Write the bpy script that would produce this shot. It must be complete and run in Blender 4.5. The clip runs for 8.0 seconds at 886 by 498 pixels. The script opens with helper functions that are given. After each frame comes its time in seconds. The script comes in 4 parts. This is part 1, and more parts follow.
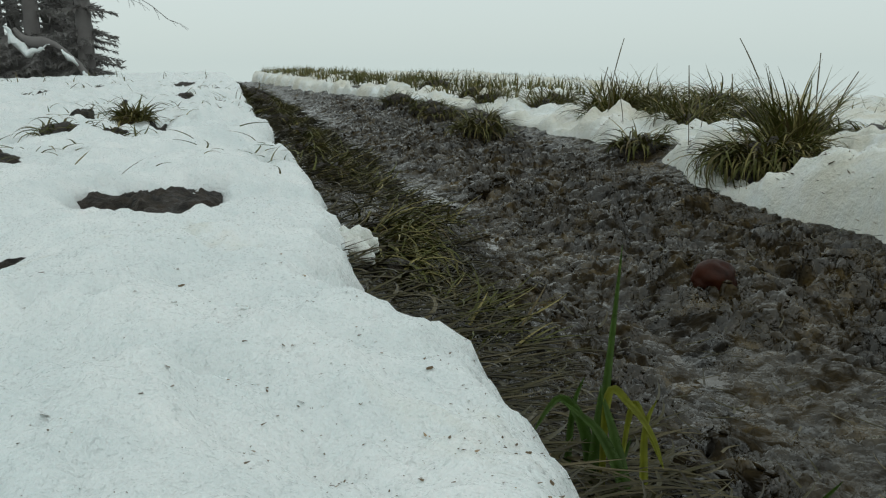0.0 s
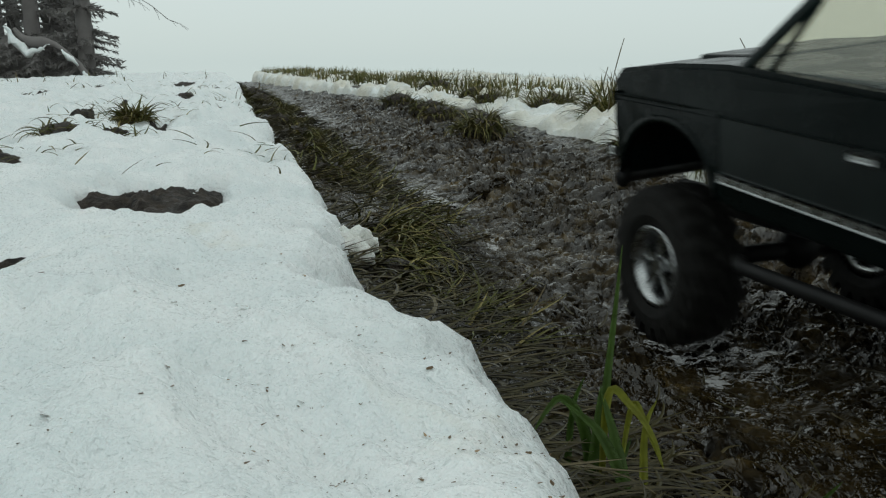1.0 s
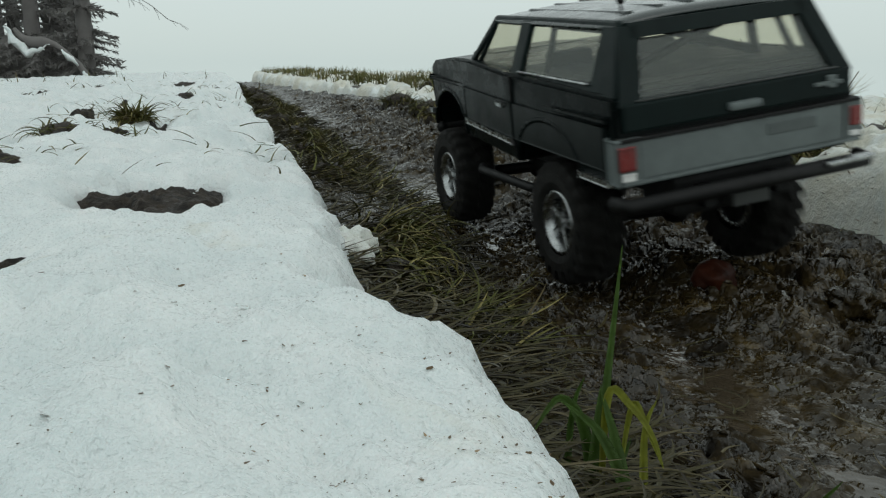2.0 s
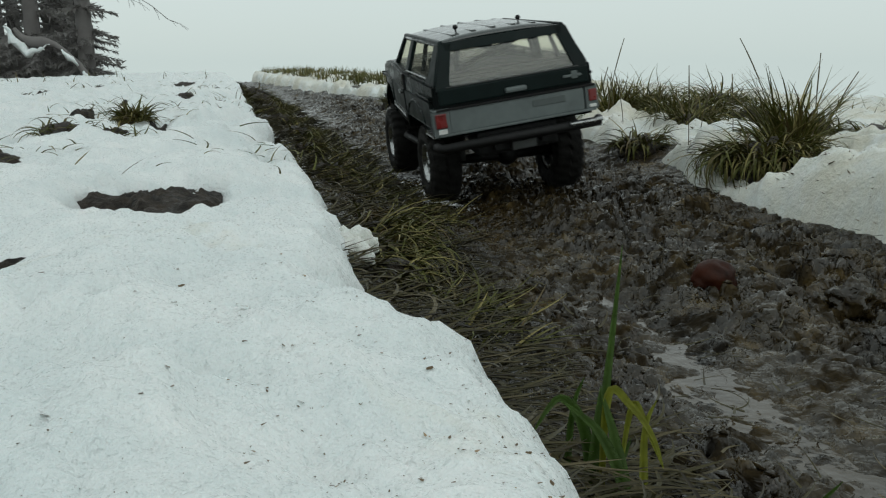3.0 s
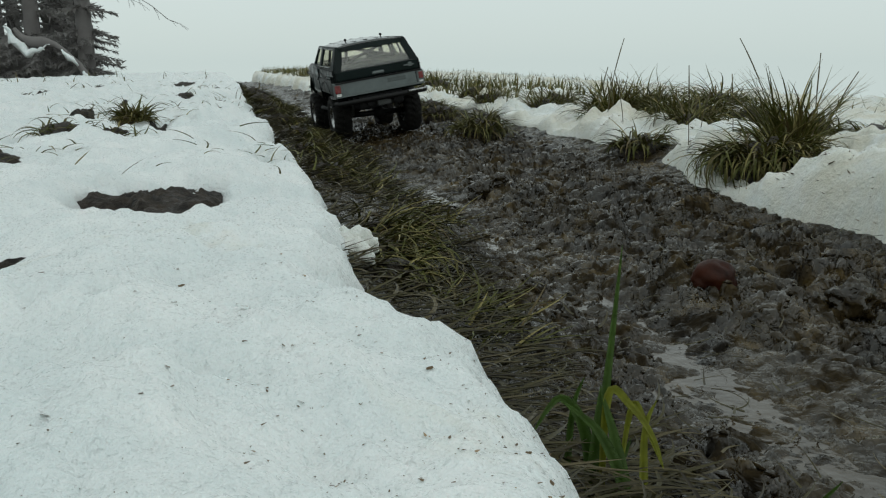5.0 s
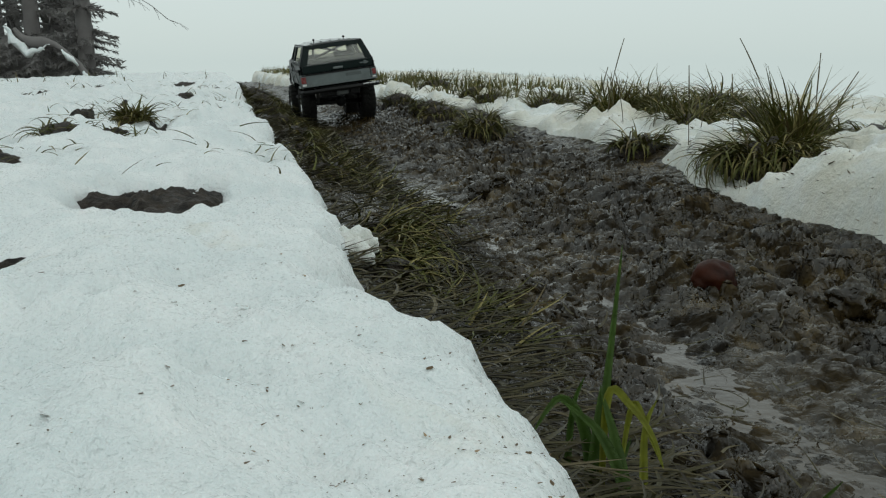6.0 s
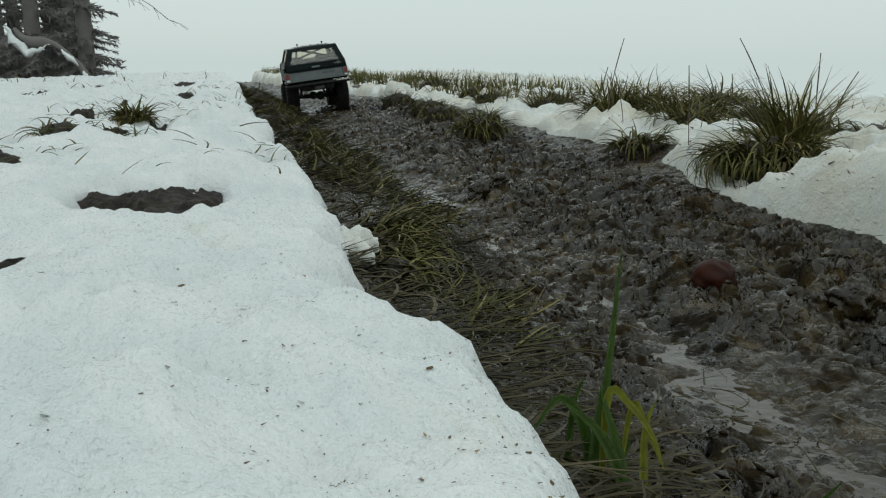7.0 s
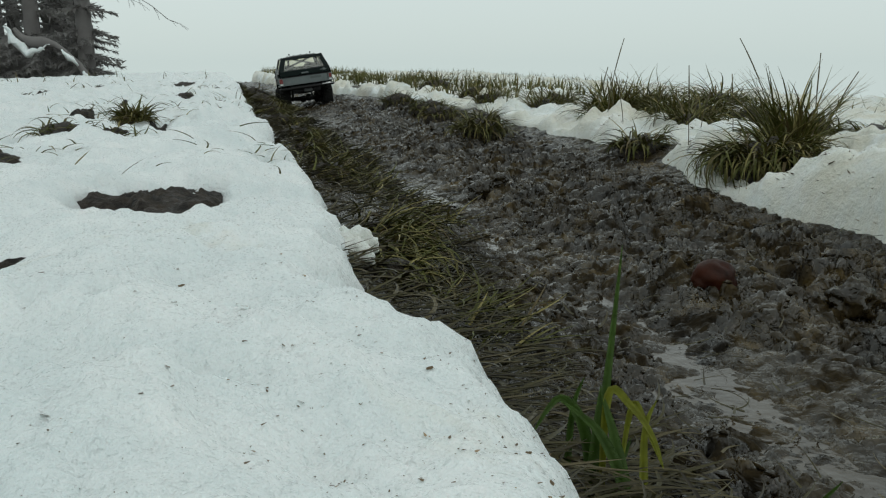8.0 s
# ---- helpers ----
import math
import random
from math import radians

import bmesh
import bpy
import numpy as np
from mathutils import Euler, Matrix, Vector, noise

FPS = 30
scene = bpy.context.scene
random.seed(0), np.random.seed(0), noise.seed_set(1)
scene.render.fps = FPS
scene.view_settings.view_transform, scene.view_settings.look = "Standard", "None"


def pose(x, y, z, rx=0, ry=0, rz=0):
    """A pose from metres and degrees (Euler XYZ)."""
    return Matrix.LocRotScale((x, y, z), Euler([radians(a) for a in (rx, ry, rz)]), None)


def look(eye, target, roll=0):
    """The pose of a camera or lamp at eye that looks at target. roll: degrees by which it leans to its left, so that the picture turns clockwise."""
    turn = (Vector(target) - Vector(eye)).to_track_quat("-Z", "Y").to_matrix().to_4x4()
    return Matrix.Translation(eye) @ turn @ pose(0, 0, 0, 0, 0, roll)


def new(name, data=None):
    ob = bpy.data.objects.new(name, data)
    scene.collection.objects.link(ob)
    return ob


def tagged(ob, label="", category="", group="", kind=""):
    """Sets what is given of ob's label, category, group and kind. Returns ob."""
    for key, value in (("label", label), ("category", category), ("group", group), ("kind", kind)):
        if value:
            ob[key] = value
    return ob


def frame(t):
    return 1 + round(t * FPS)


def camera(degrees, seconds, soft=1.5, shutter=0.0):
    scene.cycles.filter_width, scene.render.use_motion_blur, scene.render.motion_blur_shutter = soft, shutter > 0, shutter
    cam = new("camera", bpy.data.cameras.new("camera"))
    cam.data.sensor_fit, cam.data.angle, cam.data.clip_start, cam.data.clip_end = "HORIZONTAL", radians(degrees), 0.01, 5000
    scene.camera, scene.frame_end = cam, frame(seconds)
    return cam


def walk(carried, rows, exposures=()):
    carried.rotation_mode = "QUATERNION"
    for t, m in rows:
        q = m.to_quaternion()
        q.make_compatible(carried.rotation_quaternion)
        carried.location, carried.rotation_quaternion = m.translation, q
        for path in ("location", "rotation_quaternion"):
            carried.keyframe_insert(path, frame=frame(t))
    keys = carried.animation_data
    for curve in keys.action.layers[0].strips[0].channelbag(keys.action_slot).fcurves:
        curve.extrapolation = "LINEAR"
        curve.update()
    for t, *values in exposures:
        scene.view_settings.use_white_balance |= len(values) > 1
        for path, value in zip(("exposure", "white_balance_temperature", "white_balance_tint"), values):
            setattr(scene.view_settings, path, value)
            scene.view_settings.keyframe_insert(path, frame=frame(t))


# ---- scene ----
cam = camera(54, 8.0, soft=1.2, shutter=0.5)
CAM = pose(0, 0, 0.2, 77.75, 0, 0)
walk(cam, [(0, CAM), (8, CAM)])
scene.view_settings.exposure = 0.0

# ---- world and light: thick winter fog, overcast ----
SUN_EL, SUN_AZ = radians(38), radians(150)
world = bpy.data.worlds.new("fog_sky")
scene.world = world
world.use_nodes = True
wn, wl = world.node_tree.nodes, world.node_tree.links
wn.clear()
w_out = wn.new("ShaderNodeOutputWorld")
w_bg = wn.new("ShaderNodeBackground")
w_sky = wn.new("ShaderNodeTexSky")
w_sky.sky_type, w_sky.sun_disc, w_sky.sun_elevation, w_sky.sun_rotation = "NISHITA", False, SUN_EL, SUN_AZ
w_co = wn.new("ShaderNodeTexCoord")
w_sep = wn.new("ShaderNodeSeparateXYZ")
w_ramp = wn.new("ShaderNodeValToRGB")
w_ramp.color_ramp.elements[0].position, w_ramp.color_ramp.elements[0].color = 0.0, (0.575, 0.672, 0.655, 1)
w_ramp.color_ramp.elements[1].position, w_ramp.color_ramp.elements[1].color = 0.75, (0.66, 0.74, 0.725, 1)
w_el = w_ramp.color_ramp.elements.new(0.14)
w_el.color = (0.68, 0.765, 0.75, 1)
w_scale = wn.new("ShaderNodeVectorMath")
w_scale.operation = "SCALE"
w_scale.inputs["Scale"].default_value = 0.1
w_mix = wn.new("ShaderNodeMix")
w_mix.data_type = "RGBA"
w_mix.inputs["Factor"].default_value = 0.94
wl.new(w_co.outputs["Generated"], w_sep.inputs[0])
wl.new(w_sep.outputs["Z"], w_ramp.inputs["Fac"])
wl.new(w_sky.outputs["Color"], w_scale.inputs[0])
wl.new(w_scale.outputs[0], w_mix.inputs["A"])
wl.new(w_ramp.outputs["Color"], w_mix.inputs["B"])
wl.new(w_mix.outputs["Result"], w_bg.inputs["Color"])
wl.new(w_bg.outputs[0], w_out.inputs[0])
w_bg.inputs["Strength"].default_value = 1.0

sun_data = bpy.data.lights.new("sun", "SUN")
sun_data.energy, sun_data.angle, sun_data.color = 0.25, radians(40), (1.0, 0.98, 0.95)
sun = new("sun", sun_data)
sun.matrix_world = look((3 * math.sin(SUN_AZ), 3 * math.cos(SUN_AZ), 4), (0, 0, 0))


# ---- materials ----
class Nodes:
    """A small helper that wires one procedural material."""

    def __init__(self, name):
        self.mat = bpy.data.materials.new(name)
        self.mat.use_nodes = True
        self.n, self.l = self.mat.node_tree.nodes, self.mat.node_tree.links
        self.bsdf = self.n["Principled BSDF"]
        co = self.n.new("ShaderNodeTexCoord")
        self.object_co = co.outputs["Object"]

    def noise(self, scale, detail=4, rough=0.55, warp=0.0, stretch=None):
        t = self.n.new("ShaderNodeTexNoise")
        t.inputs["Scale"].default_value, t.inputs["Detail"].default_value = scale, detail
        t.inputs["Roughness"].default_value, t.inputs["Distortion"].default_value = rough, warp
        src = self.object_co
        if stretch:
            m = self.n.new("ShaderNodeMapping")
            m.inputs["Scale"].default_value = stretch
            self.l.new(src, m.inputs[0])
            src = m.outputs[0]
        self.l.new(src, t.inputs["Vector"])
        return t.outputs["Fac"]

    def voronoi(self, scale, feature="F1", out="Distance"):
        t = self.n.new("ShaderNodeTexVoronoi")
        t.feature = feature
        t.inputs["Scale"].default_value = scale
        self.l.new(self.object_co, t.inputs["Vector"])
        return t.outputs[out]

    def island(self):
        return self.n.new("ShaderNodeNewGeometry").outputs["Random Per Island"]

    def ramp(self, fac, *stops):
        r = self.n.new("ShaderNodeValToRGB")
        el = r.color_ramp.elements
        while len(el) < len(stops):
            el.new(0.5)
        for e, (p, c) in zip(el, stops):
            e.position = p
            e.color = (c, c, c, 1) if isinstance(c, (int, float)) else (*c, 1)
        self.l.new(fac, r.inputs["Fac"])
        return r.outputs["Color"]

    def mix(self, fac, a, b, mode="MIX"):
        m = self.n.new("ShaderNodeMix")
        m.data_type, m.blend_type = "RGBA", mode
        for key, v in (("Factor", fac), ("A", a), ("B", b)):
            if isinstance(v, bpy.types.NodeSocket):
                self.l.new(v, m.inputs[key])
            elif isinstance(v, (int, float)):
                m.inputs[key].default_value = v if key == "Factor" else (v, v, v, 1)
            else:
                m.inputs[key].default_value = (*v, 1)
        return m.outputs["Result"]

    def bump(self, height, strength, distance, before=None):
        b = self.n.new("ShaderNodeBump")
        b.inputs["Strength"].default_value, b.inputs["Distance"].default_value = strength, distance
        self.l.new(height, b.inputs["Height"])
        if before is not None:
            self.l.new(before, b.inputs["Normal"])
        return b.outputs["Normal"]

    def put(self, **kw):
        for key, v in kw.items():
            s = self.bsdf.inputs[key.replace("_", " ")]
            if isinstance(v, bpy.types.NodeSocket):
                self.l.new(v, s)
            elif isinstance(v, tuple) and len(v) == 3 and s.type == "RGBA":
                s.default_value = (*v, 1)
            else:
                s.default_value = v
        return self.mat


def mud_material():
    m = Nodes("wet_mud")
    tone = m.ramp(m.noise(26, 5, 0.6, 0.6), (0.32, (0.0070, 0.0050, 0.0022)), (0.55, (0.029, 0.0200, 0.0078)), (0.75, (0.095, 0.066, 0.025)))
    patch = m.ramp(m.noise(6, 3, 0.5), (0.35, 0.6), (0.65, 1.35))
    col = m.mix(0.9, tone, patch, "MULTIPLY")
    wet = m.noise(34, 3, 0.6, 0.9)
    rough = m.ramp(wet, (0.48, 0.06), (0.60, 0.50))
    film = m.ramp(wet, (0.48, 0.50), (0.60, 0.08))
    nb = m.bump(m.noise(75, 2, 0.5, 1.6), 0.8, 0.0050)
    nb = m.bump(m.noise(260, 1, 0.4, 0.6), 0.5, 0.0012, nb)
    return m.put(Base_Color=col, Roughness=rough, Specular_IOR_Level=film, Normal=nb)


def snow_material(name="old_wet_snow", lo=0.62, hi=0.8):
    m = Nodes(name)
    big = m.ramp(m.noise(16, 7, 0.68), (0.35, (0.72, 0.775, 0.775)), (0.65, (0.845, 0.872, 0.862)))
    dirt = m.ramp(m.noise(5.5, 6, 0.7, 0.5), (lo, 0.0), (hi, 0.6))
    grit = m.ramp(m.noise(420, 3, 0.7), (0.6, 0.0), (0.72, 0.8))
    d = m.mix(1.0, dirt, grit, "MULTIPLY")
    col = m.mix(dirt, big, (0.58, 0.53, 0.38))
    col = m.mix(d, col, (0.34, 0.28, 0.19))
    nb = m.bump(m.noise(45, 5, 0.6), 0.55, 0.012)
    nb = m.bump(m.noise(300, 2, 0.5), 0.6, 0.0026, nb)
    nb = m.bump(m.noise(950, 2, 0.6), 0.6, 0.0012, nb)
    rough = m.ramp(m.noise(600, 2, 0.5), (0.4, 0.22), (0.6, 0.7))
    return m.put(Base_Color=col, Roughness=rough, Normal=nb, Specular_IOR_Level=0.3, Subsurface_Weight=0.35,
                 Subsurface_Radius=(0.9, 1.0, 1.0), Subsurface_Scale=0.006)


def grass_material(name, dead, live, yellow, rough=0.45):
    m = Nodes(name)
    col = m.ramp(m.island(), (0.0, dead), (0.35, live), (0.75, tuple(0.7 * c for c in live)), (0.96, yellow))
    col = m.mix(0.5, col, m.ramp(m.noise(160, 3, 0.6), (0.3, 0.55), (0.7, 1.3)), "MULTIPLY")
    return m.put(Base_Color=col, Roughness=rough, Specular_IOR_Level=0.25)


def plain(name, color, rough=0.5, metal=0.0, grain=60.0, vary=0.25, bump=0.0, coat=0.0, spec=0.4):
    m = Nodes(name)
    f = m.ramp(m.noise(grain, 5, 0.6), (0.3, 1.0 - vary), (0.7, 1.0 + vary * 0.6))
    args = dict(Base_Color=m.mix(1.0, color, f, "MULTIPLY"), Metallic=metal, Specular_IOR_Level=spec, Coat_Weight=coat, Coat_Roughness=0.12)
    args["Roughness"] = m.ramp(m.noise(grain * 1.7, 4, 0.6), (0.3, max(0.03, rough - 0.1)), (0.7, rough + 0.12))
    if bump:
        args["Normal"] = m.bump(m.noise(grain * 3, 4, 0.6), 0.6, bump)
    return m.put(**args)


def glass_material():
    m = Nodes("tinted_window")
    mat = m.mat
    clear = m.n.new("ShaderNodeBsdfTransparent")
    clear.inputs[0].default_value = (0.95, 0.94, 0.885, 1)
    gloss = m.n.new("ShaderNodeBsdfGlossy")
    gloss.inputs["Roughness"].default_value = 0.06
    gloss.inputs["Color"].default_value = (0.9, 0.95, 0.95, 1)
    ms = m.n.new("ShaderNodeMixShader")
    ms.inputs[0].default_value = 0.05
    film = m.n.new("ShaderNodeBsdfDiffuse")
    film.inputs[0].default_value = (0.16, 0.18, 0.17, 1)
    ms2 = m.n.new("ShaderNodeMixShader")
    ms2.inputs[0].default_value = 0.05
    m.l.new(clear.outputs[0], ms.inputs[1])
    m.l.new(gloss.outputs[0], ms.inputs[2])
    m.l.new(ms.outputs[0], ms2.inputs[1])
    m.l.new(film.outputs[0], ms2.inputs[2])
    m.l.new(ms2.outputs[0], m.n["Material Output"].inputs[0])
    return mat


def needle_material():
    """Thin needles with the fog's haze put into their grey colour: light passes through them as well."""
    m = Nodes("spruce_needles")
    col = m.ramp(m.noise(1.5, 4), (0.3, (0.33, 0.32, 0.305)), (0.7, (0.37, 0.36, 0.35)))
    a, b, mix = m.n.new("ShaderNodeBsdfDiffuse"), m.n.new("ShaderNodeBsdfTranslucent"), m.n.new("ShaderNodeMixShader")
    mix.inputs[0].default_value = 0.5
    for k, sh in enumerate((a, b)):
        m.l.new(col, sh.inputs["Color"])
        m.l.new(sh.outputs[0], mix.inputs[k + 1])
    m.l.new(mix.outputs[0], m.n["Material Output"].inputs[0])
    return m.mat


MUD = mud_material()
SNOW = snow_material()
SNOW_STAINED = snow_material("stained_snow", 0.35, 0.60)
GRASS = grass_material("winter_grass", (0.095, 0.070, 0.030), (0.088, 0.092, 0.018), (0.25, 0.21, 0.075), 0.55)
MATTED = grass_material("matted_muddy_grass", (0.026, 0.020, 0.011), (0.058, 0.050, 0.017), (0.11, 0.090, 0.045), 0.4)
FRESH = grass_material("fresh_blade", (0.090, 0.155, 0.022), (0.065, 0.125, 0.020), (0.24, 0.22, 0.03), 0.4)
STRAW = plain("dry_straw", (0.10, 0.085, 0.045), 0.6, grain=80, vary=0.4)
YELLOWED = grass_material("yellowed_blade", (0.30, 0.28, 0.03), (0.22, 0.24, 0.025), (0.34, 0.28, 0.04), 0.4)
EARTH = plain("dark_earth", (0.034, 0.025, 0.017), 0.6, grain=90, vary=0.9, bump=0.016)
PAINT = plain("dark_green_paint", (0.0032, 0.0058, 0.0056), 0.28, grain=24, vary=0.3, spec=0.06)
# the body green, slightly paler and rougher
PAINT_PALER = plain("dark_green_top", (0.005, 0.011, 0.0105), 0.42, grain=30, vary=0.3, spec=0.12)
# same green for the roof, lightened and glossier for the sky's sheen
PAINT_SKYLIT = plain("skylit_green_paint", (0.010, 0.018, 0.017), 0.25, grain=30, vary=0.3, spec=0.7, coat=0.5)
BAND_GREY = plain("dull_grey", (0.085, 0.10, 0.098), 0.5, grain=50, vary=0.15)
BAND = plain("grey_green_band", (0.007, 0.0105, 0.0102), 0.38, grain=24, vary=0.4, spec=0.16)
SILVER = plain("silver_panel", (0.13, 0.152, 0.15), 0.45, 0.2, grain=50, vary=0.15)
CHROME = plain("chrome", (0.42, 0.43, 0.43), 0.26, 1.0, grain=80, vary=0.25)
BLACK = plain("black_plastic", (0.007, 0.007, 0.007), 0.55, spec=0.25, grain=90, vary=0.3)
RUBBER = plain("muddy_rubber", (0.009, 0.0085, 0.0075), 0.7, spec=0.2, grain=70, vary=0.45, bump=0.001)
INTERIOR = plain("interior_grey", (0.014, 0.018, 0.0175), 0.6, grain=40, vary=0.2)
CAGE = plain("grey_tube", (0.045, 0.048, 0.046), 0.45, grain=40, vary=0.2)
RED = plain("red_lens", (0.17, 0.008, 0.007), 0.3, grain=60, vary=0.2, coat=0.5)
WHITE_LENS = plain("clear_lens", (0.7, 0.7, 0.68), 0.2, grain=60, vary=0.1, coat=0.5)
GLASS = glass_material()
# bark and twig colours are lightened to stand in for fog haze
BARK = plain("fog_paled_bark", (0.17, 0.16, 0.155), 0.9, grain=3, vary=0.2)
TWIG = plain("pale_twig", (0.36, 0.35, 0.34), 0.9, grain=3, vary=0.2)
NEEDLES = needle_material()
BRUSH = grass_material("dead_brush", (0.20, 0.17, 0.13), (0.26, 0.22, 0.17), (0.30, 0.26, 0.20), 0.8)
DEBRIS = grass_material("snow_debris", (0.06, 0.045, 0.03), (0.17, 0.125, 0.08), (0.34, 0.25, 0.15), 0.7)
APPLE = plain("rotten_apple_skin", (0.034, 0.0085, 0.0035), 0.5, grain=45, vary=0.7, bump=0.002, spec=0.12)


# ---- mesh helpers ----
def smooth(mesh):
    mesh.polygons.foreach_set("use_smooth", np.ones(len(mesh.polygons), bool))


def arrays_mesh(name, verts, quads=None, tris=None, shade=True):
    """A mesh from arrays of vertices, four-cornered and three-cornered faces."""
    verts = np.asarray(verts, np.float32)
    q = np.zeros((0, 4), np.int32) if quads is None else np.asarray(quads, np.int32)
    t = np.zeros((0, 3), np.int32) if tris is None else np.asarray(tris, np.int32)
    me = bpy.data.meshes.new(name)
    me.vertices.add(len(verts))
    me.vertices.foreach_set("co", verts.ravel())
    loops = np.concatenate([q.ravel(), t.ravel()])
    starts = np.concatenate([np.arange(len(q)) * 4, 4 * len(q) + np.arange(len(t)) * 3])
    me.loops.add(len(loops))
    me.loops.foreach_set("vertex_index", loops.astype(np.int32))
    me.polygons.add(len(starts))
    me.polygons.foreach_set("loop_start", starts.astype(np.int32))
    me.update(calc_edges=True)
    me.validate()
    if shade:
        smooth(me)
    return me


def part(name, bm, material, parent=None, label="", shade=False):
    """Links a bmesh as one mesh object, under parent when it is given."""
    me = bpy.data.meshes.new(name)
    bm.to_mesh(me)
    bm.free()
    me.materials.append(material)
    if shade:
        smooth(me)
    ob = new(name, me)
    if parent is not None:
        ob.parent = parent
    return tagged(ob, label)


def box(bm, x0, x1, y0, y1, z0, z1, bevel=0.0):
    r = bmesh.ops.create_cube(bm, size=1)["verts"]
    for v in r:
        v.co = Vector(((x0 + x1) / 2 + v.co.x * (x1 - x0), (y0 + y1) / 2 + v.co.y * (y1 - y0), (z0 + z1) / 2 + v.co.z * (z1 - z0)))
    if bevel:
        es = {e for v in r for e in v.link_edges}
        bmesh.ops.bevel(bm, geom=list(es), offset=bevel, segments=2, affect="EDGES", profile=0.6)


def tube(bm, pts, radius, seg=8):
    """A round bar through the points."""
    pts = [Vector(p) for p in pts]
    rings = []
    for i, p in enumerate(pts):
        d = (pts[min(i + 1, len(pts) - 1)] - pts[max(i - 1, 0)]).normalized()
        u = d.cross(Vector((0, 0, 1)) if abs(d.z) < 0.9 else Vector((1, 0, 0))).normalized()
        w = d.cross(u)
        rings.append([bm.verts.new(p + radius * (math.cos(2 * math.pi * k / seg) * u + math.sin(2 * math.pi * k / seg) * w)) for k in range(seg)])
    for a, b in zip(rings, rings[1:]):
        for k in range(seg):
            bm.faces.new((a[k], a[(k + 1) % seg], b[(k + 1) % seg], b[k]))
    bm.faces.new(rings[0][::-1])
    bm.faces.new(rings[-1])


PERM = np.random.RandomState(7).permutation(4096)


def hashed(ix, iy, seed):
    return PERM[(PERM[(ix + 131 * seed) & 4095] + iy) & 4095]


def perlin(x, y, seed=0):
    """Gradient noise in the plane, about -0.7 to 0.7."""
    x0, y0 = np.floor(x).astype(int), np.floor(y).astype(int)
    fx, fy = x - x0, y - y0
    u, v = fx ** 3 * (fx * (fx * 6 - 15) + 10), fy ** 3 * (fy * (fy * 6 - 15) + 10)

    def corner(i, j):
        a = hashed(x0 + i, y0 + j, seed) * (2 * np.pi / 4096)
        return np.cos(a) * (fx - i) + np.sin(a) * (fy - j)
    top = corner(0, 0) * (1 - u) + corner(1, 0) * u
    bot = corner(0, 1) * (1 - u) + corner(1, 1) * u
    return top * (1 - v) + bot * v


def fbm(x, y, octaves=4, seed=0, gain=0.5):
    out, amp = 0.0, 1.0
    for o in range(octaves):
        out = out + amp * perlin(x * 2 ** o, y * 2 ** o, seed + o)
        amp *= gain
    return out


def ridged(x, y, octaves=3, seed=0):
    out, amp = 0.0, 1.0
    for o in range(octaves):
        out = out + amp * (1 - 2.2 * np.abs(perlin(x * 2.1 ** o, y * 2.1 ** o, seed + o)))
        amp *= 0.5
    return out


def step(a, b, x):
    t = np.clip((x - a) / (b - a), 0, 1)
    return t * t * (3 - 2 * t)


# ---- the plan: s runs along the muddy lane, n across it to the right ----
LANE = radians(13.5)
AX, AY = -math.sin(LANE), math.cos(LANE)


def to_world(s, n):
    return s * AX + n * AY, s * AY - n * AX


def to_lane(x, y):
    return x * AX + y * AY, x * AY - y * AX


LANE_S = (-1.0, 0.2, 0.7, 1.3, 1.6, 1.95, 2.3, 3.1, 3.8, 4.3, 5.0, 7.0, 11.0)
LANE_Z = (0.0, 0.0, -0.001, 0.0, 0.003, 0.007, 0.003, 0.012, 0.011, -0.004, -0.012, -0.01, -0.02)


def right_foot(s):
    """Where the right bank starts to rise."""
    return np.interp(s, (-1, 0.7, 0.9, 1.1, 1.3, 1.7, 2.1, 3.1, 4.5, 6.2, 9.5, 14), (0.590, 0.610, 0.622, 0.630, 0.672, 0.665, 0.645, 0.660, 0.59, 0.39, 0.17, 0.05)) + 0.018 * perlin(s * 3.3, 0 * s, 31) + 0.02 * perlin(s * 9, 0 * s, 35) * step(2.5, 4.0, s)


def left_foot(s):
    return np.interp(s, (-1, 0.5, 1.2, 3.0, 8, 12), (0.19, 0.20, 0.23, 0.21, 0.13, -0.02)) + 0.02 * perlin(s * 3.1, 0 * s + 4.2, 33)


def bare_ground(s, n):
    """The earth without the churned relief."""
    fall = step(0.2, 1.2, s)
    base = np.interp(s, LANE_S, LANE_Z) + np.clip(n - 0.38, -0.13, 0.35) * (0.022 + 0.053 * fall)
    lf, rf = left_foot(s), right_foot(s)
    left = step(lf, lf - 0.17, n)
    right = step(rf, rf + 0.16, n)
    z = base * (1 - left) * (1 - right) + left * 0.052 + right * 0.058
    z = z + 0.012 * perlin(s * 1.7, n * 1.9, 5) * (left + right)
    # far off the land falls away into the fog
    far = np.maximum(s - 9.5 + 3.2 * step(-0.2, -1.6, n), 0) + 0.9 * np.maximum(n - 1.6 - 0.10 * np.maximum(s, 0), 0) + 0.8 * np.maximum(-n - 9, 0)
    return z - 64 * (1 - np.exp(-0.0021 * far)) - 0.45 * (1 - np.exp(-0.5 * far))


def mud_mask(s, n):
    return step(left_foot(s) - 0.06, left_foot(s) + 0.05, n) * step(right_foot(s) + 0.07, right_foot(s) - 0.02, n)


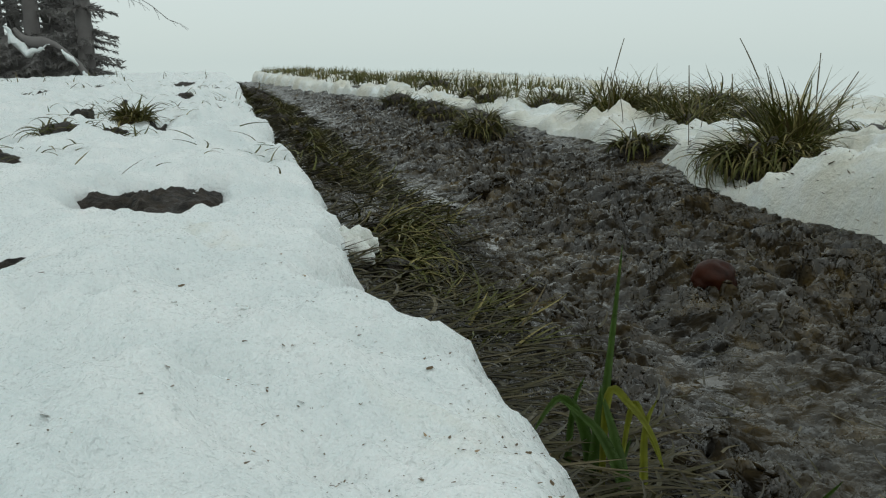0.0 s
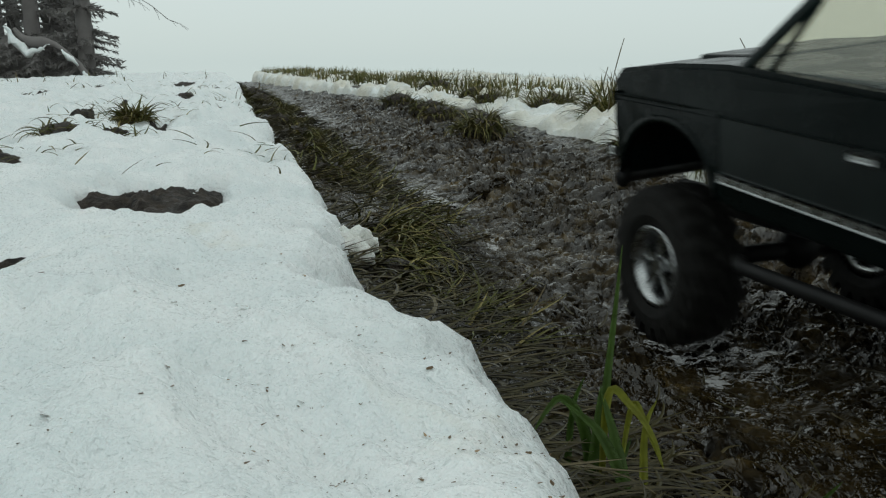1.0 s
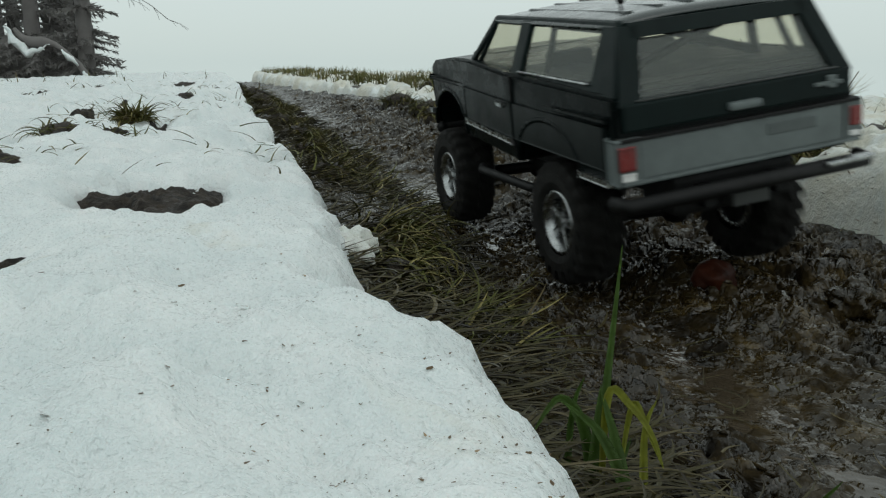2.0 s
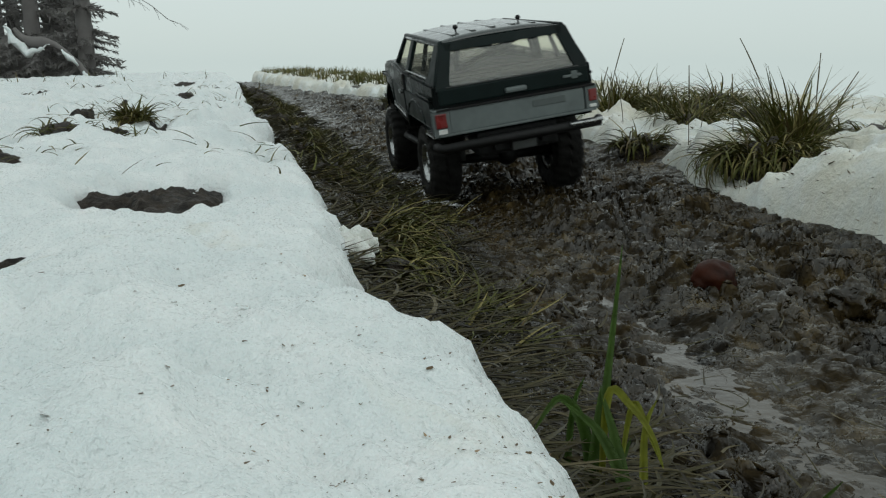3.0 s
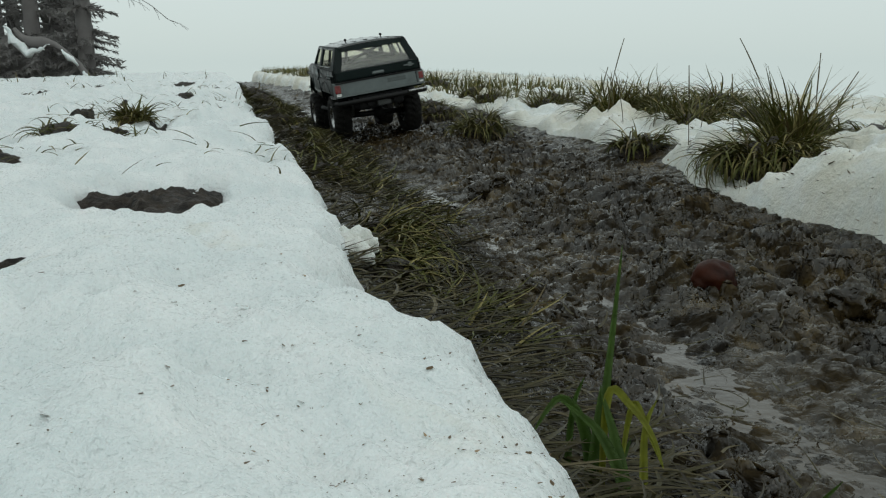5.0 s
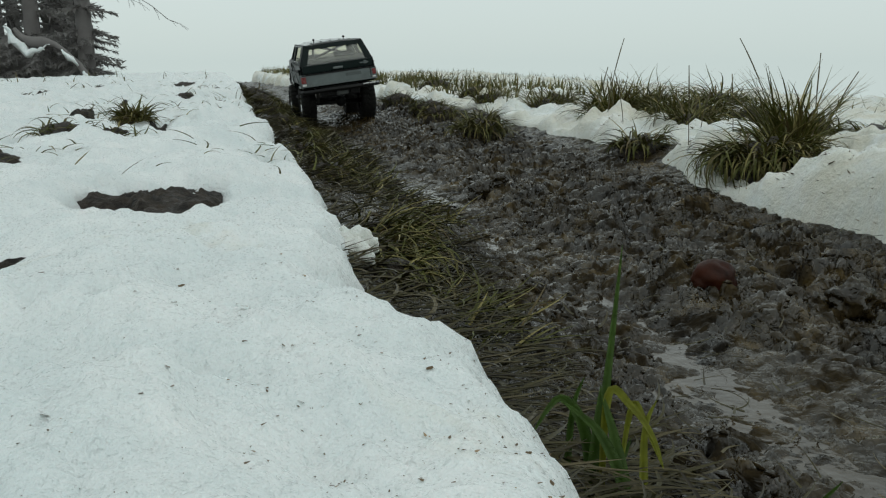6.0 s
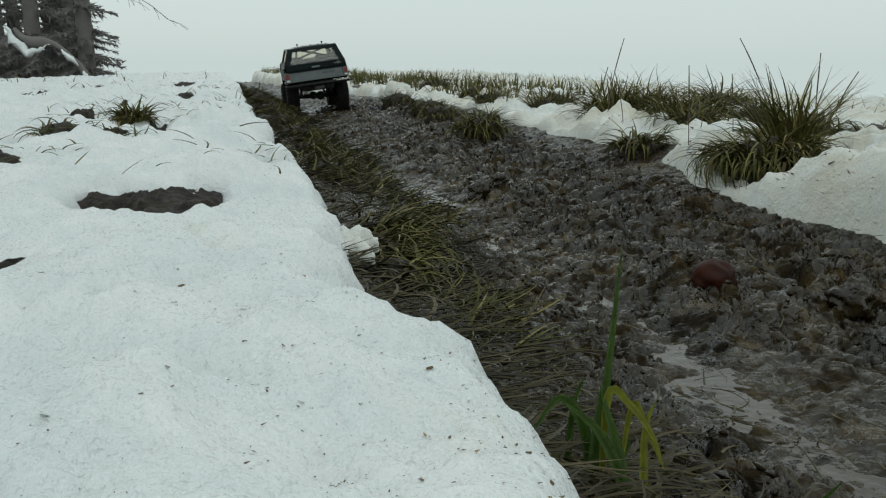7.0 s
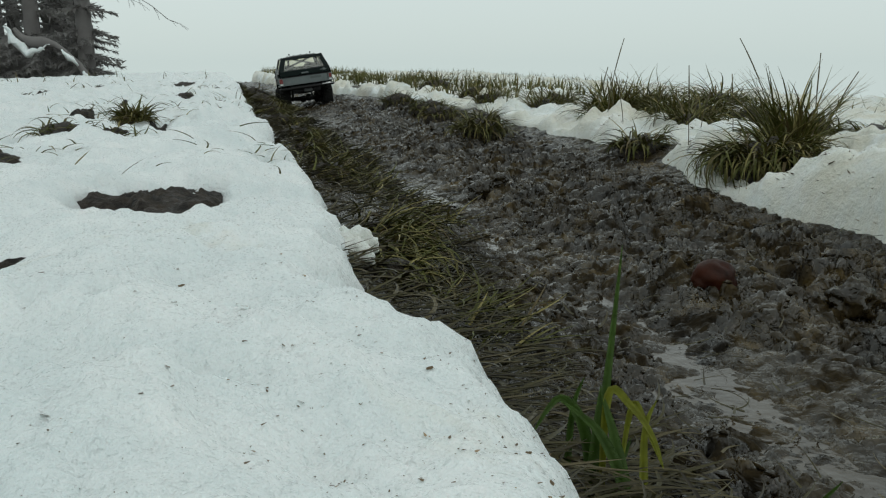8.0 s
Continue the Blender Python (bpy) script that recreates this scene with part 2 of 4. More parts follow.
def clods(x, y, cell, seed):
    """Torn plates of mud: each cell has its own height and tilt; also the share of open crack."""
    gx, gy = x / cell, y / cell
    i, j = np.floor(gx).astype(int), np.floor(gy).astype(int)
    d1, d2, val = np.full(gx.shape, 9.0), np.full(gx.shape, 9.0), np.zeros(gx.shape)
    for a in (-1, 0, 1):
        for b in (-1, 0, 1):
            h = hashed(i + a, j + b, seed)
            dx, dy = gx - (i + a + (h % 64) / 64), gy - (j + b + (h // 64) / 64)
            d = np.hypot(dx, dy)
            way = hashed(i + a, j + b, seed + 2) * (2 * np.pi / 4096)
            v = hashed(i + a, j + b, seed + 1) / 4096 - 0.5 + 0.45 * (dx * np.cos(way) + dy * np.sin(way))
            near = d < d1
            d2 = np.where(near, d1, np.minimum(d2, d))
            val, d1 = np.where(near, v, val), np.where(near, d, d1)
    return val, 1 - step(0.0, 0.22, d2 - d1)


def calm_mud(s, n):
    """Where wheels have pressed the mud flat and wet."""
    left = np.exp(-((n - 0.315) / 0.050) ** 2) * (0.62 + 0.9 * perlin(s * 3.1, n * 2, 16))
    right = 0.35 * np.exp(-((n - 0.505) / 0.035) ** 2)
    near = 0.75 * np.exp(-((s - 0.42) / 0.16) ** 2 - ((n - 0.36) / 0.10) ** 2)
    return np.clip(left + right + near + 0.55 * perlin(s * 5, n * 9, 19), 0, 1)


def ground(s, n):
    m = mud_mask(s, n)
    wx = s + 0.016 * perlin(s * 23, n * 23, 11) + 0.0055 * perlin(s * 75, n * 75, 13) + 0.0022 * perlin(s * 210, n * 210, 15)
    wy = n + 0.016 * perlin(s * 23 + 7, n * 23, 12) + 0.0055 * perlin(s * 75, n * 75 + 5, 14) + 0.0022 * perlin(s * 210, n * 210 + 9, 18)
    calm = calm_mud(s, n)
    big, gap_big = clods(wx, wy, 0.046, 21)
    mid, gap_mid = clods(wx, wy * 1.1, 0.021, 24)
    tiny, gap_tiny = clods(wx, wy, 0.0098, 28)
    churn = (0.0105 * big - 0.0070 * gap_big + 0.0080 * mid - 0.0060 * gap_mid) * (0.9 + 0.6 * step(0.36, 0.5, n) - 0.9 * step(0.56, 0.64, n))
    fine = 0.0040 * tiny - 0.0022 * gap_tiny + 0.0014 * perlin(wx * 190, wy * 190, 27)
    swell = 0.016 * fbm(s * 5, n * 7, 2, 17)
    ruts = np.exp(-((n - 0.315) / 0.045) ** 2) + 0.8 * np.exp(-((n - 0.505) / 0.04) ** 2)
    z = bare_ground(s, n)
    z = z + m * (churn * (1 - 0.80 * calm) + fine * (1 - 0.45 * calm) + swell * (1 - 0.8 * calm) - 0.007 * ruts - 0.006 * calm)
    return z + (1 - m) * (0.006 * fbm(s * 20, n * 20, 3, 41))


def sheet(name, s, n, zs, material, kind, label, category):
    S, N = np.meshgrid(s, n, indexing="ij")
    z = zs(S, N)
    x, y = to_world(S, N)
    co = np.stack([x, y, z], -1).reshape(-1, 3)
    a = np.arange((len(s) - 1) * len(n)).reshape(len(s) - 1, len(n))[:, :-1].ravel()
    quads = np.stack([a, a + 1, a + 1 + len(n), a + len(n)], -1)
    me = arrays_mesh(name, co, quads[:, ::-1])
    me.materials.append(material)
    return tagged(new(name, me), label, category, kind=kind), S, N, z


def graded(start, stop, fine, grow, pivot=0.0):
    """Steps that widen with the distance from pivot."""
    out = [start]
    while out[-1] < stop:
        out.append(out[-1] + max(fine, grow * abs(out[-1] - pivot)))
    return np.array(out)


S_ROWS = np.concatenate([-graded(0.1, 300, 0.02, 0.12)[::-1], graded(0.12, 12, 0.0019, 0.0030), graded(12.3, 700, 0.5, 0.1)])
N_ROWS = np.concatenate([-graded(0.0, 400, 0.03, 0.14)[::-1], np.arange(0.012, 0.14, 0.006), np.arange(0.144, 0.76, 0.0020), graded(0.764, 500, 0.03, 0.14)])
ground_ob, GS, GN, GZ = sheet("ground", S_ROWS, N_ROWS, ground, MUD, "structure", "churned wet brown mud of a farm track between banks", "mud")


# ---- snow ----
EDGE_S = (-1.0, 0.1, 0.235, 0.251, 0.275, 0.302, 0.329, 0.357, 0.379, 0.389, 0.395, 0.429, 0.48, 0.517, 0.547, 0.587, 0.648, 0.785, 1.01, 1.174, 1.325, 1.771, 2.239, 3.508, 5.156, 9.5)
EDGE_N = (0.109, 0.109, 0.1089, 0.1184, 0.1128, 0.1056, 0.1094, 0.1142, 0.0781, 0.0694, 0.0601, 0.0573, 0.0674, 0.0782, 0.0415, 0.0484, 0.086, 0.0884, 0.0874, 0.0823, 0.0544, 0.0813, 0.0588, 0.0453, 0.0548, -0.05)
# melted-out gaps in the snow: s, n, half length along, half length across
HOLES = ((0.82, -0.074, 0.085, 0.068), (1.11, 0.050, 0.035, 0.024))


def left_snow(s, n):
    wob = 0.009 * perlin(s * 26, n * 24, 52) * step(0.2, 0.9, s) + 0.008 * perlin(s * 34, n * 30, 54) + 0.004 * perlin(s * 110, n * 110, 53)
    d = np.interp(s, EDGE_S, EDGE_N) + wob - n
    for hs, hn, a, b in HOLES:
        q = np.sqrt(((s - hs) / a) ** 2 + ((n - hn) / b) ** 2)
        d = np.minimum(d, (q - 1) * min(a, b) + 2.2 * wob)
    t = np.clip(d / 0.042, 0, 1)
    prof = np.maximum(1 - (1 - t) ** 2.2, 0) ** 0.55
    mound = 0.014 * np.exp(-((s - 0.50) / 0.13) ** 2 - ((n + 0.02) / 0.09) ** 2) + 0.010 * np.exp(-((s - 0.30) / 0.15) ** 2 - ((n + 0.06) / 0.16) ** 2)
    mound = mound + 0.010 * np.exp(-((s - 1.02) / 0.13) ** 2 - ((n + 0.03) / 0.14) ** 2)
    lumps = 0.016 * fbm(s * 3.2, n * 4.2, 2, 55) + (0.018 + 0.012 * step(0.9, 1.5, s)) * fbm(s * 9, n * 11, 3, 58) + 0.0060 * fbm(s * 48, n * 52, 3, 61)
    lumps = lumps + 0.019 * fbm(s * 15, n * 18, 2, 64) * step(0.9, 1.6, s)
    lumps = lumps * (1 - 0.45 * step(2.0, 4.5, s)) - 0.012 * step(3.0, 6.0, s)
    pit = lambda a, b, r, h: -h * np.exp(-((s - a) / r) ** 2 - ((n - b) / r) ** 2)
    dimple = pit(0.291, -0.0138, 0.011, 0.020) + pit(0.292, -0.0059, 0.020, 0.010) + pit(0.361, -0.0537, 0.006, 0.014) + pit(0.315, -0.0753, 0.030, 0.008) + pit(0.434, -0.0284, 0.020, 0.005) + pit(0.451, 0.0394, 0.030, 0.006) + pit(0.254, 0.0276, 0.025, 0.006)
    g = bare_ground(s, n)
    far = np.minimum(bare_ground(s, np.minimum(n, -0.05)), 0.06)
    top = far + 0.032 + 0.008 * step(0.02, 0.2, d) + mound + lumps + dimple
    z = g + np.maximum(top - g, 0.012) * prof
    under = bare_ground(s, n) + np.minimum(d, 0) * 2.5 - 0.004
    return np.where(d > 0, z, under)


SL = np.concatenate([-graded(1.03, 60, 0.05, 0.15)[::-1], np.arange(-1.0, 0.1, 0.03), graded(0.1, 9.9, 0.0035, 0.0042)])
NL = np.concatenate([-graded(0.32, 70, 0.006, 0.035)[::-1], np.arange(-0.316, 0.135, 0.0045)])
snow_left, *_ = sheet("snow_left", SL, NL, left_snow, SNOW, "structure", "thick old wet snow with rounded melting edge and specks", "snow")

RIGHT_GAPS = ((1.08, 0.750, 0.080, 0.065), (1.47, 0.725, 0.10, 0.060), (2.1, 0.66, 0.12, 0.05), (1.9, 0.95, 0.10, 0.09), (2.7, 0.70, 0.22, 0.05), (1.55, 1.15, 0.12, 0.2),
              (1.30, 1.02, 0.10, 0.10), (3.2, 0.9, 0.2, 0.1), (2.4, 1.1, 0.2, 0.2), (3.9, 1.0, 0.3, 0.2), (4.8, 0.85, 0.4, 0.2), (1.0, 1.05, 0.07, 0.1))


def right_snow(s, n):
    wob = 0.028 * perlin(s * 4.3, n * 3, 71) + 0.012 * perlin(s * 13, n * 11, 72) + 0.004 * perlin(s * 40, n * 40, 73)
    d = n - right_foot(s) - 0.02 - 0.03 * step(1.15, 1.5, s) + wob
    for hs, hn, a, b in RIGHT_GAPS:
        q = np.sqrt(((s - hs) / a) ** 2 + ((n - hn) / b) ** 2)
        d = np.minimum(d, (q - 1) * min(a, b) + 1.3 * wob)
    t = np.clip(d / 0.045, 0, 1)
    prof = np.maximum(1 - (1 - t) ** 2.2, 0) ** 0.55
    dip = 0.035 * np.exp(-((s - 1.07) / 0.09) ** 2) + 0.045 * np.exp(-((s - 1.46) / 0.09) ** 2) + 0.05 * np.exp(-((s - 2.08) / 0.10) ** 2) + 0.05 * np.exp(-((s - 2.75) / 0.28) ** 2) + 0.04 * np.exp(-((s - 3.5) / 0.2) ** 2)
    dip = dip * step(right_foot(s) + 0.20, right_foot(s) + 0.10, n)
    g = bare_ground(s, n)
    far = bare_ground(s, np.maximum(n, right_foot(s) + 0.17))
    top = far + 0.018 - 0.010 * step(3.5, 6.0, s) + 0.010 * np.exp(-((s - 0.80) / 0.2) ** 2) - dip + 0.045 * fbm(s * 5, n * 5, 2, 75) + 0.026 * fbm(s * 17, n * 17, 3, 78) + 0.010 * fbm(s * 60, n * 60, 2, 79)
    z = g + np.maximum(top - g, 0.010) * prof
    under = bare_ground(s, n) + np.minimum(d, 0) * 2.5 - 0.006
    return np.where(d > 0, z, under)


SR = np.concatenate([-graded(0.63, 60, 0.05, 0.15)[::-1], np.arange(-0.6, 0.4, 0.03), graded(0.4, 11.5, 0.005, 0.0055)])
NR = np.concatenate([np.arange(0.05, 0.55, 0.02), np.arange(0.55, 1.1, 0.006), graded(1.106, 70, 0.01, 0.06)])
snow_right, *_ = sheet("snow_right", SR, NR, right_snow, SNOW_STAINED, "structure", "melting snow bank stained brown above the muddy track", "snow")


# ---- puddles in the ruts ----
WATER = []


def water_sheets():
    m = Nodes("muddy_water")
    mat = m.put(Base_Color=m.ramp(m.noise(14, 3), (0.3, (0.040, 0.030, 0.019)), (0.7, (0.068, 0.053, 0.035))), Roughness=0.10,
                Normal=m.bump(m.noise(60, 3), 0.4, 0.003))
    for s0, s1, n0, n1, share in ((0.33, 0.52, 0.23, 0.47, 15), (0.50, 0.68, 0.25, 0.38, 17), (0.66, 0.95, 0.25, 0.37, 16), (0.93, 1.3, 0.25, 0.37, 15), (1.3, 1.9, 0.25, 0.37, 16), (1.9, 2.8, 0.25, 0.38, 16)):
        inside = (GS > s0) & (GS < s1) & (GN > n0) & (GN < n1)
        level = float(np.percentile(GZ[inside], share))
        bm = bmesh.new()
        pts = []
        for k in range(40):
            a = 2 * math.pi * k / 40
            r = 1 + 0.12 * math.sin(3 * a + s0 * 9) + 0.08 * math.sin(7 * a + n0 * 5)
            s, n = (s0 + s1) / 2 + 0.5 * (s1 - s0) * r * math.cos(a), (n0 + n1) / 2 + 0.5 * (n1 - n0) * r * math.sin(a)
            pts.append(bm.verts.new((*to_world(s, n), level)))
        bm.faces.new(pts)
        bmesh.ops.recalc_face_normals(bm, faces=bm.faces)
        for f in bm.faces:
            if f.normal.z < 0:
                f.normal_flip()
        WATER.append(part("water", bm, mat))
        tagged(WATER[-1], "shallow brown puddle water lying in a wheel rut", "puddle", kind="structure")


water_sheets()


# ---- grass ----
RNG = np.random.RandomState(3)


def blades(base, azimuth, lean, length, width, curl, segs=5, sway=None):
    """Curved grass blades: one ribbon each, folded along the middle."""
    base = np.asarray(base, float)
    k = len(base)
    u = np.linspace(0, 1, segs + 1)
    ang = lean[:, None] + curl[:, None] * u[None]
    ds = (length / segs)[:, None]
    way = azimuth[:, None] + (0 if sway is None else sway[:, None]) * u[None]
    flat = np.sin(ang[:, :-1]) * ds
    pile = lambda a: np.concatenate([np.zeros((k, 1)), np.cumsum(a, 1)], 1)
    hx, hy, v = pile(flat * np.cos(way[:, :-1])), pile(flat * np.sin(way[:, :-1])), pile(np.cos(ang[:, :-1]) * ds)
    ca, sa = np.cos(way), np.sin(way)
    mid = np.stack([base[:, 0:1] + hx, base[:, 1:2] + hy, base[:, 2:3] + v], -1)
    wd = (width[:, None] * (1 - u[None] ** 1.7) * 0.5 + 0.00008)[..., None]
    side = np.stack([-sa, ca, 0 * ca], -1)
    fold = np.array([0, 0, 1.0]) * wd * 0.35
    ring = np.stack([mid - side * wd + fold, mid - fold, mid + side * wd + fold], 2)
    co = ring.reshape(-1, 3)
    idx = (np.arange(k) * (segs + 1) * 3)[:, None, None] + (np.arange(segs) * 3)[None, :, None] + np.arange(2)[None, None]
    idx = idx.reshape(-1)
    return co, np.stack([idx, idx + 1, idx + 4, idx + 3], -1)


def grass_object(name, co, quads, mat, parent=None):
    me = arrays_mesh(name, co, quads)
    me.materials.append(mat)
    ob = new(name, me)
    if parent is not None:
        ob.parent = parent
    return ob


def surface(s, n):
    z = ground(s, n)
    return np.maximum(z, np.where(n < 0.2, left_snow(s, n), np.where(n > 0.5, right_snow(s, n), z)))


def grass_tuft(s, n, count, radius, height, droop=1.3, mat=None, label="", seed=0, sink=0.004, comb=False):
    """A tussock: a matted dark core and hanging and standing blades."""
    r = np.random.RandomState(seed)
    x, y = to_world(s, n)
    z = float(bare_ground(np.array([s]), np.array([n]))[0])
    if n < 0:
        z = max(z, float(left_snow(np.array([s]), np.array([n]))[0]) - 0.010)
    root = new("grass_tuft")
    root.matrix_world = pose(x, y, z)
    tagged(root, label or "tussock of olive winter grass in melting snow", "grass", "grass tussocks on the banks")
    bm = bmesh.new()
    bmesh.ops.create_icosphere(bm, subdivisions=3, radius=1)
    for v in bm.verts:
        k = 1 + 0.35 * noise.noise(v.co * 2.3 + Vector((seed, 0, 0)))
        v.co = Vector((v.co.x * radius * 0.8 * k, v.co.y * radius * 0.8 * k, max(v.co.z, -0.4) * radius * 0.6 * k))
    part("root_core", bm, EARTH, root, "dark matted root core", True)
    a = r.uniform(0, 2 * np.pi, count)
    rad = radius * np.sqrt(r.uniform(0, 1, count)) * 0.85
    base = np.stack([np.cos(a) * rad, np.sin(a) * rad, np.sqrt(np.maximum(1 - (rad / radius) ** 2, 0)) * radius * 0.35 - sink], -1)
    az = a + r.normal(0, 0.8, count)
    out = np.abs(r.normal(0.1, 0.4, count)) + 0.75 * rad / radius * min(droop, 1.6) / 1.6
    if droop < 0.7:
        out = 0.45 * out
    if comb:
        az, out = DOWN + r.normal(0, 0.7, count), r.uniform(0.5, 1.35, count)
    ln = height * r.uniform(0.35, 1.2, count)
    co, q = blades(base, az, out, ln, r.uniform(0.0020, 0.0052, count), r.uniform(0.3, 1.35, count) * droop * 1.6, 6, r.normal(0, 0.8, count))
    ob = grass_object("blade_mass", co, q, mat or GRASS, root)
    ob["kind"] = "stuff"
    return root


DOWN = LANE - 0.55
TUFTS = ((1.07, 0.728, 900, 0.080, 0.088, 2.3), (1.12, 0.795, 240, 0.040, 0.125, 0.69), (1.28, 0.88, 240, 0.06, 0.085, 2.0), (1.85, 1.05, 260, 0.07, 0.11, 1.5), (2.1, 1.25, 260, 0.08, 0.12, 1.4), (1.60, 0.90, 220, 0.06, 0.105, 1.3),
         (1.9, 0.86, 320, 0.055, 0.125, 1.1), (1.47, 0.725, 150, 0.045, 0.075, 1.7), (2.05, 0.59, 300, 0.060, 0.085, 1.7), (2.25, 0.66, 140, 0.06, 0.06, 1.4),
         (2.05, 1.02, 240, 0.07, 0.115, 1.0), (2.5, 0.95, 150, 0.07, 0.08, 1.0), (2.6, 0.62, 220, 0.07, 0.06, 1.5), (2.85, 0.64, 220, 0.07, 0.06, 1.5), (3.2, 0.9, 160, 0.08, 0.08, 1.1),
         (1.05, 0.98, 90, 0.045, 0.05, 1.5), (1.25, 1.05, 120, 0.06, 0.06, 1.4), (3.3, 0.62, 200, 0.08, 0.06, 1.4), (3.9, 0.9, 150, 0.09, 0.09, 1.1), (1.5, 1.1, 140, 0.06, 0.08, 1.1), (1.75, 1.15, 150, 0.07, 0.08, 1.1),
         (1.78, 0.95, 280, 0.055, 0.12, 1.1), (2.3, 0.84, 140, 0.06, 0.07, 1.1), (2.75, 0.82, 150, 0.06, 0.08, 1.1), (0.98, 0.90, 80, 0.035, 0.05, 1.5))
for i, (s, n, c, r, h, d) in enumerate(TUFTS):
    grass_tuft(s, n, c, r, h, d, seed=i + 1)
for i, (s, n, c, r, h, d) in enumerate(((1.63, -0.170, 320, 0.026, 0.050, 1.1), (1.34, -0.236, 50, 0.04, 0.055, 1.6), (1.37, -0.18, 26, 0.025, 0.04, 1.6), (2.6, 0.01, 70, 0.04, 0.08, 1.2),
                                        (2.25, -0.3, 40, 0.04, 0.05, 1.5))):
    grass_tuft(s, n, c, r, h, d, seed=60 + i, label="small olive grass tuft poking out of the snow")


for i, (s, n, c, r, h, d) in enumerate(((0.80, 0.135, 150, 0.035, 0.075, 1.5), (0.90, 0.150, 170, 0.04, 0.08, 1.5), (0.70, 0.125, 90, 0.03, 0.055, 1.7), (1.25, 0.13, 110, 0.04, 0.06, 1.6), (1.55, 0.12, 120, 0.04, 0.06, 1.5),
                                        (1.9, 0.13, 140, 0.05, 0.065, 1.5), (2.35, 0.12, 140, 0.05, 0.065, 1.5), (2.9, 0.12, 150, 0.06, 0.07, 1.4), (3.5, 0.11, 160, 0.07, 0.07, 1.4), (4.3, 0.10, 160, 0.08, 0.08, 1.4))):
    grass_tuft(s, n, c, r, h, d, seed=120 + i, comb=True, label="olive grass clump hanging down the muddy bank")


def strewn_grass(name, count, s_range, n_range, lean, length, width, azimuth, spread, mat, label, keep, seed, lift=0.002, curl=(0.2, 1.0), power=1.0):
    r = np.random.RandomState(seed)
    s = s_range[0] + (s_range[1] - s_range[0]) * r.uniform(0, 1, count) ** power
    n = r.uniform(*n_range, count) if not callable(n_range) else n_range(s, r.uniform(0, 1, count))
    ok = keep(s, n, r)
    s, n = s[ok], n[ok]
    k = len(s)
    x, y = to_world(s, n)
    base = np.stack([x, y, ground(s, n) + lift], -1)
    co, q = blades(base, azimuth + r.normal(0, spread, k), r.uniform(*lean, k), r.uniform(*length, k), r.uniform(*width, k) * (0.8 + 0.35 * np.minimum(s, 3.5)), r.uniform(*curl, k), 6, r.normal(0, 1.0, k))
    return tagged(grass_object(name, co, q, mat), label, "grass", kind="stuff")


def bank_n(s, u):
    return np.interp(s, EDGE_S, EDGE_N) - 0.03 + u * (left_foot(s) + 0.0 + 0.05 * step(0.5, 1.2, s) - np.interp(s, EDGE_S, EDGE_N) + 0.03)


strewn_grass("matted_grass", 5200, (0.24, 6.0), bank_n, (1.1, 1.55), (0.018, 0.058), (0.0016, 0.0042), DOWN, 0.75, MATTED,
             "flattened muddy olive grass combed down the bank", lambda s, n, r: r.uniform(0, 1, len(s)) < 0.95, 5, 0.006, (0.1, 0.6), 1.7)
strewn_grass("straw_in_mud", 900, (0.3, 3.0), (0.2, 0.66), (1.35, 1.57), (0.008, 0.035), (0.0008, 0.0022), 0.0, 3.0, MATTED,
             "bits of straw and root lying in the mud", lambda s, n, r: r.uniform(0, 1, len(s)) < 0.9, 15, 0.004, (-0.3, 0.4), 1.7)
strewn_grass("bank_grass", 2400, (0.55, 5.0), bank_n, (0.85, 1.45), (0.025, 0.07), (0.0014, 0.0032), DOWN + 0.2, 0.9, GRASS,
             "green grass hanging down the bank beside the mud", lambda s, n, r: fbm(s * 2.2, n * 3, 2, 90) > 0.10 - 0.12 * (s > 1.5), 6, 0.004, (0.1, 0.6), 1.3)
strewn_grass("field_grass", 6500, (1.4, 11.0), (0.72, 2.8), (0.0, 1.0), (0.035, 0.085), (0.0016, 0.004), 0.0, 3.0, GRASS,
             "sparse winter grass sticking out of the snowy field", lambda s, n, r: (fbm(s * 2.0, n * 2.4, 3, 93) > 0.07 + 0.03 * (s < 2.5)) & (n > right_foot(s) + 0.12), 7, -0.004, (0.2, 1.4), 1.2)
strewn_grass("far_bank_grass", 5200, (2.6, 11.0), lambda s, u: right_foot(s) + 0.12 + 0.55 * u, (0.0, 0.7), (0.035, 0.095), (0.0016, 0.004), 0.0, 3.0, GRASS,
             "fringe of winter grass along the far bank", lambda s, n, r: fbm(s * 2.6, n * 5, 3, 97) > -0.06, 8, 0.014, (0.2, 1.2))
strewn_grass("snow_field_grass", 420, (1.7, 8.0), (-2.6, -0.02), (0.2, 1.3), (0.03, 0.08), (0.0016, 0.0036), 0.0, 3.0, GRASS,
             "single grass blades poking through the snow field", lambda s, n, r: fbm(s * 2.4, n * 2.6, 2, 96) > 0.12, 9, 0.03, (0.2, 1.2))


